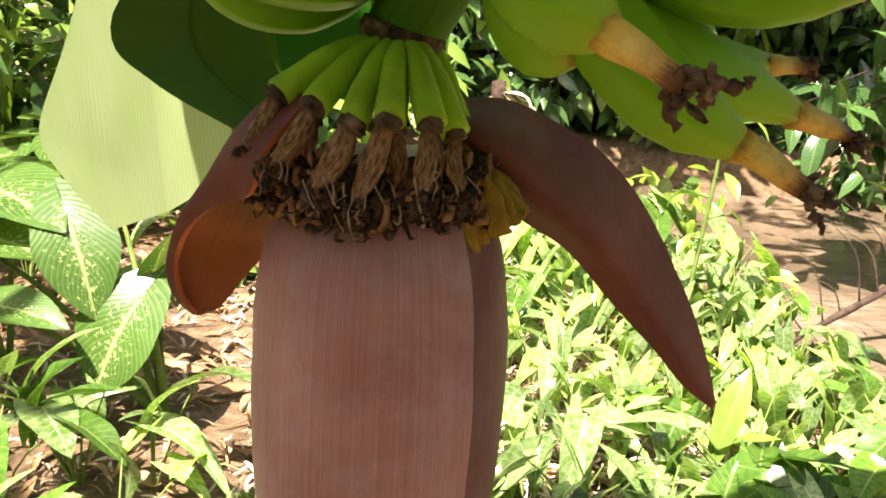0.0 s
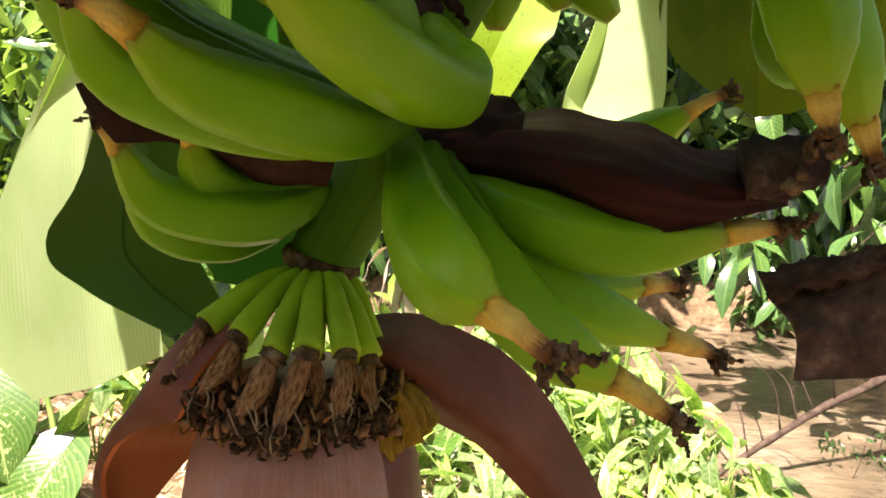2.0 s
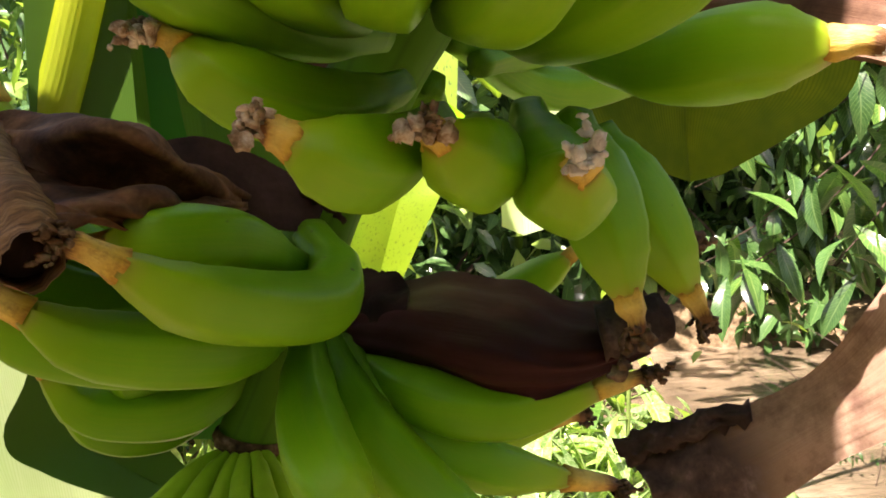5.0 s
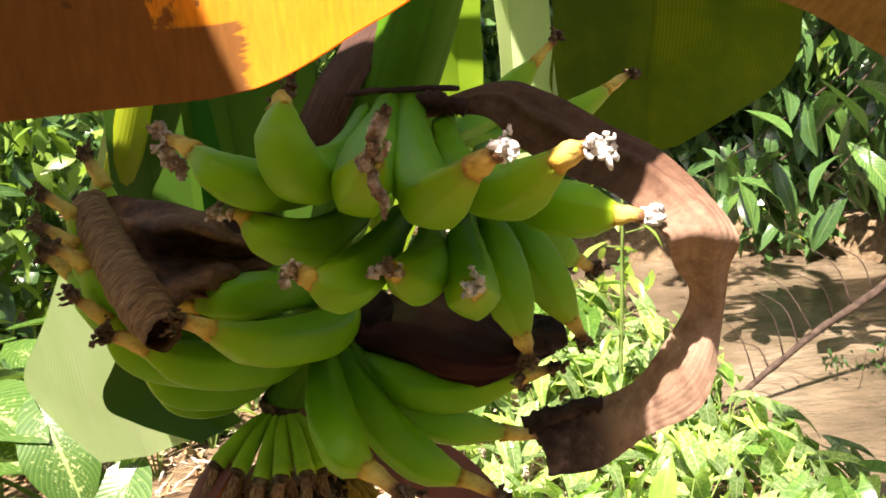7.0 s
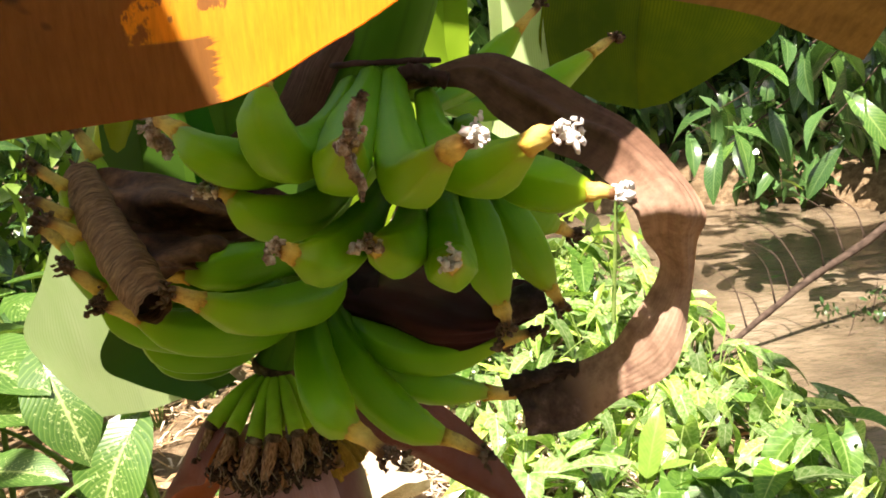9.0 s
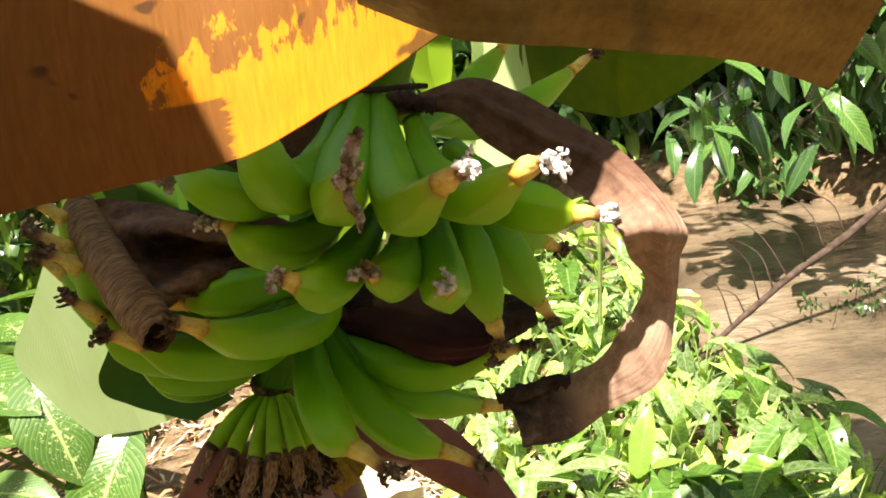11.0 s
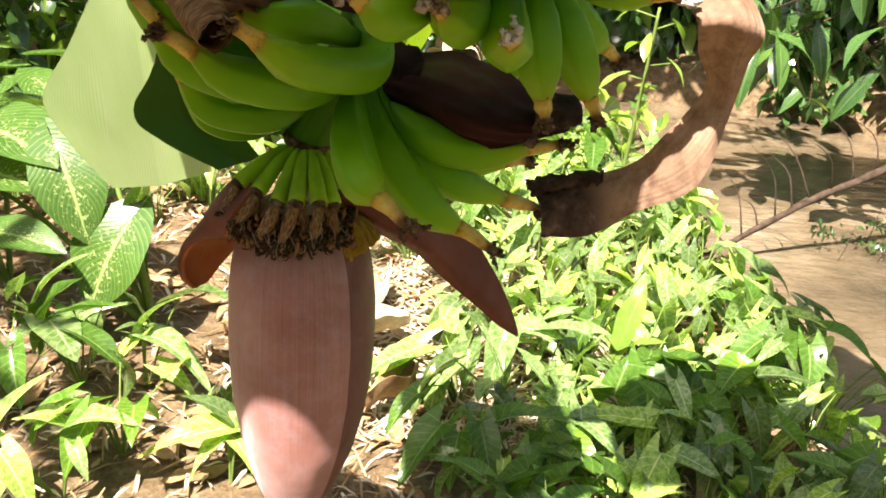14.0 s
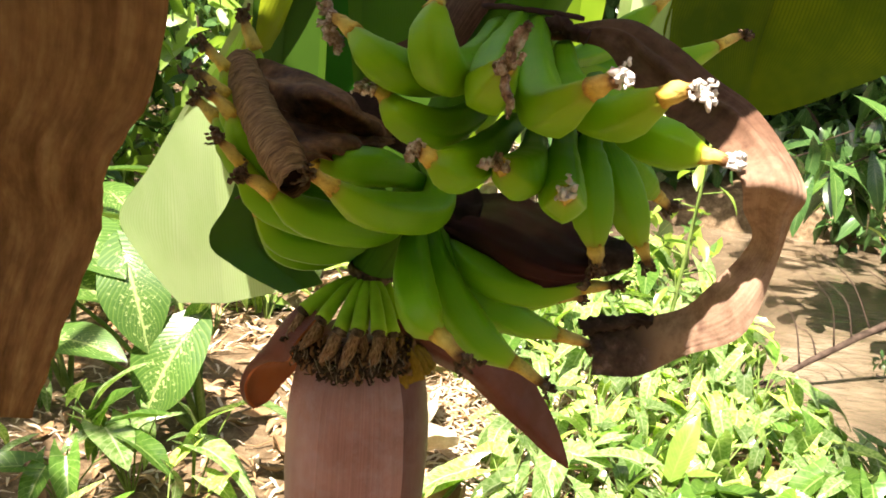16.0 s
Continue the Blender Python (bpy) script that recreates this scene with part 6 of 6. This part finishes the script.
blade("dark brown dry sheath strip hanging behind the bunch", [
    [(-0.108, 0.46, 1.27), (-0.130, 0.46, 1.17), (-0.150, 0.46, 1.10), (-0.156, 0.46, 1.06)],
    [(-0.070, 0.465, 1.27), (-0.098, 0.465, 1.17), (-0.122, 0.465, 1.10), (-0.140, 0.465, 1.05)]],
    [SHEET2, SHEET2], 20, 8, 0.001, 0.004, 30)
leaf_stalk = thing("leaf_stalk", (-0.14, 0.445, 1.09), "yellow green leaf stalk rising behind the bunch", "leaf stalk")
under(leaf_stalk, "stalk", tube("stalk", [(-0.150, 0.45, 1.06), (-0.136, 0.45, 1.115), (-0.115, 0.45, 1.17), (-0.08, 0.45, 1.27)], lambda q: 0.0125, [BLADE_YELLOW], 16, 12, lambda a: 1 + 0.12 * math.cos(2 * a)))

# withered blade draped close in front of the bunch
dead = thing("withered_banana_leaf", (0.06, -0.05, 1.25), "withered orange and brown banana leaf drooping near the bunch", "banana leaf")
under(dead, "blade", surf("blade", [
    [(-0.035, -0.085, 1.158), (0.02, -0.055, 1.163), (0.060, -0.032, 1.164), (0.089, -0.036, 1.174), (0.104, -0.040, 1.181), (0.120, -0.046, 1.190)],
    [(-0.040, -0.070, 1.185), (0.015, -0.040, 1.195), (0.058, -0.018, 1.196), (0.090, -0.022, 1.202), (0.106, -0.028, 1.208), (0.124, -0.036, 1.216)],
    [(-0.050, -0.045, 1.23), (0.01, -0.010, 1.235), (0.055, 0.015, 1.24), (0.090, 0.008, 1.245), (0.108, 0.000, 1.25), (0.128, -0.01, 1.255)]],
    [DEAD, DEAD], 36, 20, 0.0005, 0.004, 18, 0, 0.1), "burnt orange half of the blade")
under(dead, "blade", surf("blade", [
    [(0.098, -0.052, 1.196), (0.118, -0.056, 1.186), (0.143, -0.045, 1.180), (0.19, -0.010, 1.170), (0.223, 0.025, 1.161), (0.262, 0.06, 1.146)],
    [(0.098, -0.060, 1.215), (0.12, -0.066, 1.206), (0.148, -0.055, 1.202), (0.196, -0.022, 1.19), (0.230, 0.010, 1.183), (0.27, 0.045, 1.17)],
    [(0.098, -0.066, 1.24), (0.125, -0.072, 1.236), (0.155, -0.065, 1.232), (0.203, -0.035, 1.224), (0.24, -0.005, 1.216), (0.28, 0.03, 1.20)]],
    [DEADTAN, DEADTAN], 30, 14, 0.0006, 0.003, 22, 3, 0.1), "dull tan half of the blade")
under(dead, "blade", surf("blade", [
    [(0.020, -0.138, 1.24), (0.022, -0.138, 1.156), (0.008, -0.138, 1.128), (0.006, -0.138, 1.115), (0.000, -0.140, 1.092), (-0.006, -0.142, 1.078)],
    [(-0.020, -0.134, 1.24), (-0.015, -0.130, 1.156), (-0.022, -0.130, 1.128), (-0.022, -0.130, 1.112), (-0.024, -0.132, 1.092), (-0.024, -0.136, 1.074)],
    [(-0.08, -0.138, 1.24), (-0.06, -0.138, 1.156), (-0.06, -0.138, 1.128), (-0.06, -0.138, 1.110), (-0.06, -0.140, 1.090), (-0.06, -0.142, 1.074)]],
    [DEADBROWN, DEADBROWN], 34, 16, 0.0006, 0.004, 26, 5, 0.35), "dark brown hanging flap of the blade")
under(dead, "midrib", tube("midrib", [(-0.055, -0.042, 1.236), (0.01, -0.006, 1.241), (0.056, 0.019, 1.246), (0.128, -0.006, 1.261), (0.165, -0.062, 1.236), (0.28, 0.03, 1.204)], lambda q: 0.004, [TAN], 24, 8), "tan dried midrib")

# unseen crown leaves added above the bunch, placed and outlined to shade it
def crown_leaf(label, rows, mats):
    ob = thing("crown_leaf", rows[1][0], label, "banana leaf")
    under(ob, "blade", surf("blade", rows, mats, 40, 18, 0.0008, 0.012, 7, 3, 0.05))
    under(ob, "midrib", tube("midrib", [Vector(p) - Vector((0, 0, 0.008)) for p in rows[1]], lambda q: 0.012 - 0.006 * q, [STALK], 20, 8))
    top = Vector((0.72, -0.48, 2.03))
    foot = min((Vector(rows[1][0]), Vector(rows[1][-1])), key=lambda p: (p - top).length) - Vector((0, 0, 0.008))
    under(ob, "petiole", tube("petiole", [foot, foot.lerp(top, 0.35) + Vector((0, 0, 0.10)), foot.lerp(top, 0.7) + Vector((0, 0, 0.10)), top], lambda q: 0.008 + 0.010 * q, [STALK], 20, 10))


crown_leaf("unseen broad green banana leaf arching over the bunch to shade it", [
    [(-0.50, -0.10, 1.50), (-0.26, -0.028, 1.50), (-0.185, -0.026, 1.50), (-0.12, -0.052, 1.50), (-0.02, -0.070, 1.50), (0.045, -0.080, 1.50), (0.074, -0.062, 1.50), (0.100, -0.016, 1.50), (0.16, 0.05, 1.50)],
    [(-0.50, 0.09, 1.54), (-0.26, 0.10, 1.55), (-0.10, 0.10, 1.55), (0.0, 0.10, 1.55), (0.06, 0.10, 1.54), (0.10, 0.13, 1.53), (0.14, 0.15, 1.53), (0.19, 0.16, 1.53)],
    [(-0.50, 0.26, 1.51), (-0.26, 0.28, 1.52), (-0.12, 0.26, 1.52), (-0.02, 0.18, 1.51), (0.04, 0.17, 1.50), (0.10, 0.30, 1.50), (0.15, 0.33, 1.50), (0.22, 0.32, 1.50)]],
    [CROWN, CROWN])
crown_leaf("unseen green banana leaf arching behind the bunch, added for shade", [
    [(-0.36, 0.31, 1.50), (-0.22, 0.345, 1.52), (-0.10, 0.35, 1.52), (0.01, 0.35, 1.50)],
    [(-0.36, 0.39, 1.53), (-0.22, 0.40, 1.55), (-0.10, 0.405, 1.55), (0.02, 0.41, 1.52)],
    [(-0.36, 0.46, 1.50), (-0.22, 0.45, 1.52), (-0.10, 0.45, 1.52), (0.01, 0.45, 1.50)]],
    [CROWN, CROWN])
crown_leaf("unseen broad green banana leaf added to shade the undergrowth", [
    [(-0.30, 0.34, 1.72), (-0.30, 0.44, 1.74), (-0.30, 0.52, 1.74), (-0.28, 0.60, 1.72), (-0.26, 0.68, 1.66)],
    [(-0.14, 0.32, 1.74), (-0.14, 0.44, 1.77), (-0.13, 0.52, 1.77), (-0.12, 0.60, 1.74), (-0.11, 0.69, 1.68)],
    [(0.05, 0.30, 1.72), (0.05, 0.38, 1.74), (0.04, 0.46, 1.74), (0.03, 0.56, 1.72), (0.05, 0.66, 1.66)]],
    [CROWN, CROWN])
crown_leaf("unseen green banana leaf arching beside the bunch, added for shade", [
    [(0.12, 0.32, 1.72), (0.11, 0.42, 1.74), (0.12, 0.54, 1.74), (0.12, 0.67, 1.68)],
    [(0.48, 0.26, 1.75), (0.46, 0.40, 1.77), (0.44, 0.54, 1.77), (0.40, 0.68, 1.70)],
    [(0.85, 0.26, 1.72), (0.80, 0.38, 1.74), (0.70, 0.50, 1.74), (0.56, 0.66, 1.68)]],
    [CROWN, CROWN])

crown_leaf("unseen green banana leaf added to shade the bank of the stream", [
    [(0.68, 0.70, 1.70), (0.66, 0.95, 1.74), (0.66, 1.20, 1.72), (0.70, 1.42, 1.62)],
    [(0.86, 0.66, 1.73), (0.86, 0.95, 1.77), (0.87, 1.22, 1.75), (0.88, 1.46, 1.64)],
    [(1.05, 0.70, 1.70), (1.08, 0.95, 1.74), (1.10, 1.20, 1.72), (1.06, 1.42, 1.62)]],
    [CROWN, CROWN])
crown_leaf("unseen drooping green banana leaf added to shade the withered blade", [
    [(-0.60, -0.40, 1.50), (-0.40, -0.43, 1.52), (-0.22, -0.43, 1.52), (-0.10, -0.40, 1.51), (-0.02, -0.34, 1.50)],
    [(-0.60, -0.26, 1.53), (-0.40, -0.27, 1.55), (-0.22, -0.27, 1.55), (-0.10, -0.26, 1.54), (-0.008, -0.23, 1.52)],
    [(-0.60, -0.10, 1.47), (-0.40, -0.10, 1.48), (-0.22, -0.10, 1.48), (-0.10, -0.120, 1.475), (-0.012, -0.138, 1.485)]],
    [CROWN, CROWN])

# the plant that carries the bunch
plant = thing("banana_plant", (0.85, -0.72, height(0.85, -0.72)), "green and brown banana stem behind the bunch's stalk", "banana plant")
under(plant, "stem", tube("stem", [(0.85, -0.72, height(0.85, -0.72) - 0.05), (0.83, -0.70, 0.8), (0.79, -0.62, 1.5), (0.72, -0.48, 2.06)], lambda q: 0.11 - 0.05 * q, [STALK], 24, 20, wob=0.01))
for k in range(5):
    a = k * 1.26 + 0.3
    e = Vector((0.72 + math.cos(a) * 0.9, -0.48 + math.sin(a) * 0.9, 2.35))
    o = Vector((0.72, -0.48, 2.02))
    sd = Vector((-math.sin(a), math.cos(a), 0)) * 0.16
    md = o.lerp(e, 0.5) + Vector((0, 0, 0.28))
    under(plant, "leaf_blade", surf("leaf_blade", [[o - sd * 0.2, md - sd, e - sd * 0.2], [o + Vector((0, 0, 0.02)), md + Vector((0, 0, 0.05)), e], [o + sd * 0.2, md + sd, e + sd * 0.2]], [BLADE, BLADE], 24, 10, 0.001, 0.01, 6, k))

# larger dry and yellow leaves lying on the soil
rnd = random.Random(61)
for x, y, a, L, m, lab in ((-0.22, 1.62, 20, 0.26, STRAW, "large crumpled pale dry leaf on the soil"), (-0.12, 1.75, 75, 0.24, STRAW, "large crumpled pale dry leaf on the soil"), (-0.30, 1.50, 140, 0.18, LITTER, "curled brown dry leaf on the soil"),
                           (0.12, 2.35, 60, 0.34, STRAW, "large crumpled pale dry leaf on the soil"), (0.26, 2.5, 15, 0.30, STRAW, "large crumpled pale dry leaf on the soil"), (0.16, 2.7, 110, 0.36, STRAW, "large crumpled pale dry leaf on the soil"), (-0.05, 1.3, 50, 0.16, LITTER, "curled brown dry leaf on the soil")):
    o = Vector((x, y, height(x, y) + 0.02))
    d = Vector((math.cos(radians(a)), math.sin(radians(a)), 0)) * L
    sd = Vector((-d.y, d.x, 0)) * 0.22
    rows = []
    for q in (-1, -0.4, 0.3, 1):
        rows.append([o + d * t + sd * q * math.sin(math.pi * (0.12 + 0.8 * t)) + Vector((0, 0, abs(q) * 0.05 + rnd.uniform(0, 0.07))) for t in (0, 0.3, 0.65, 1.0)])
    ob = thing("dry_leaf", o, lab, "dry leaf")
    under(ob, "blade", surf("blade", rows, [m, m], 18, 10, 0.001, 0.012, 22, int(a)))

# bleached dead leaf strips hanging from a broken stump behind the clearing
stump = thing("dead_leaf_clump", (0.12, 3.25, height(0.12, 3.25)), "clump of bleached dead leaf strips hanging in the thicket", "dead leaves")
under(stump, "stem", tube("stem", [(0.14, 3.3, height(0.14, 3.3) - 0.05), (0.12, 3.28, 0.3), (0.10, 3.25, 0.66)], lambda q: 0.035 - 0.01 * q, [TWIG], 12, 10, wob=0.01))
rnd = random.Random(71)
for k in range(14):
    a = rnd.uniform(0, 6.28)
    o = Vector((0.10, 3.25, rnd.uniform(0.45, 0.72)))
    e = o + Vector((math.cos(a) * rnd.uniform(0.1, 0.3), math.sin(a) * 0.15 - 0.05, -rnd.uniform(0.15, 0.5)))
    md = o.lerp(e, 0.45) + Vector((math.cos(a) * 0.05, 0, 0.06))
    wd = Vector((-math.sin(a), math.cos(a), 0.3)) * rnd.uniform(0.015, 0.04)
    under(stump, "leaf_strip", surf("leaf_strip", [[o - wd * 0.5, md - wd, e - wd * 0.4], [o + wd * 0.5, md + wd, e + wd * 0.4]], [STRAW, STRAW], 12, 4, 0.001, 0.012, 25, k, 0.3))
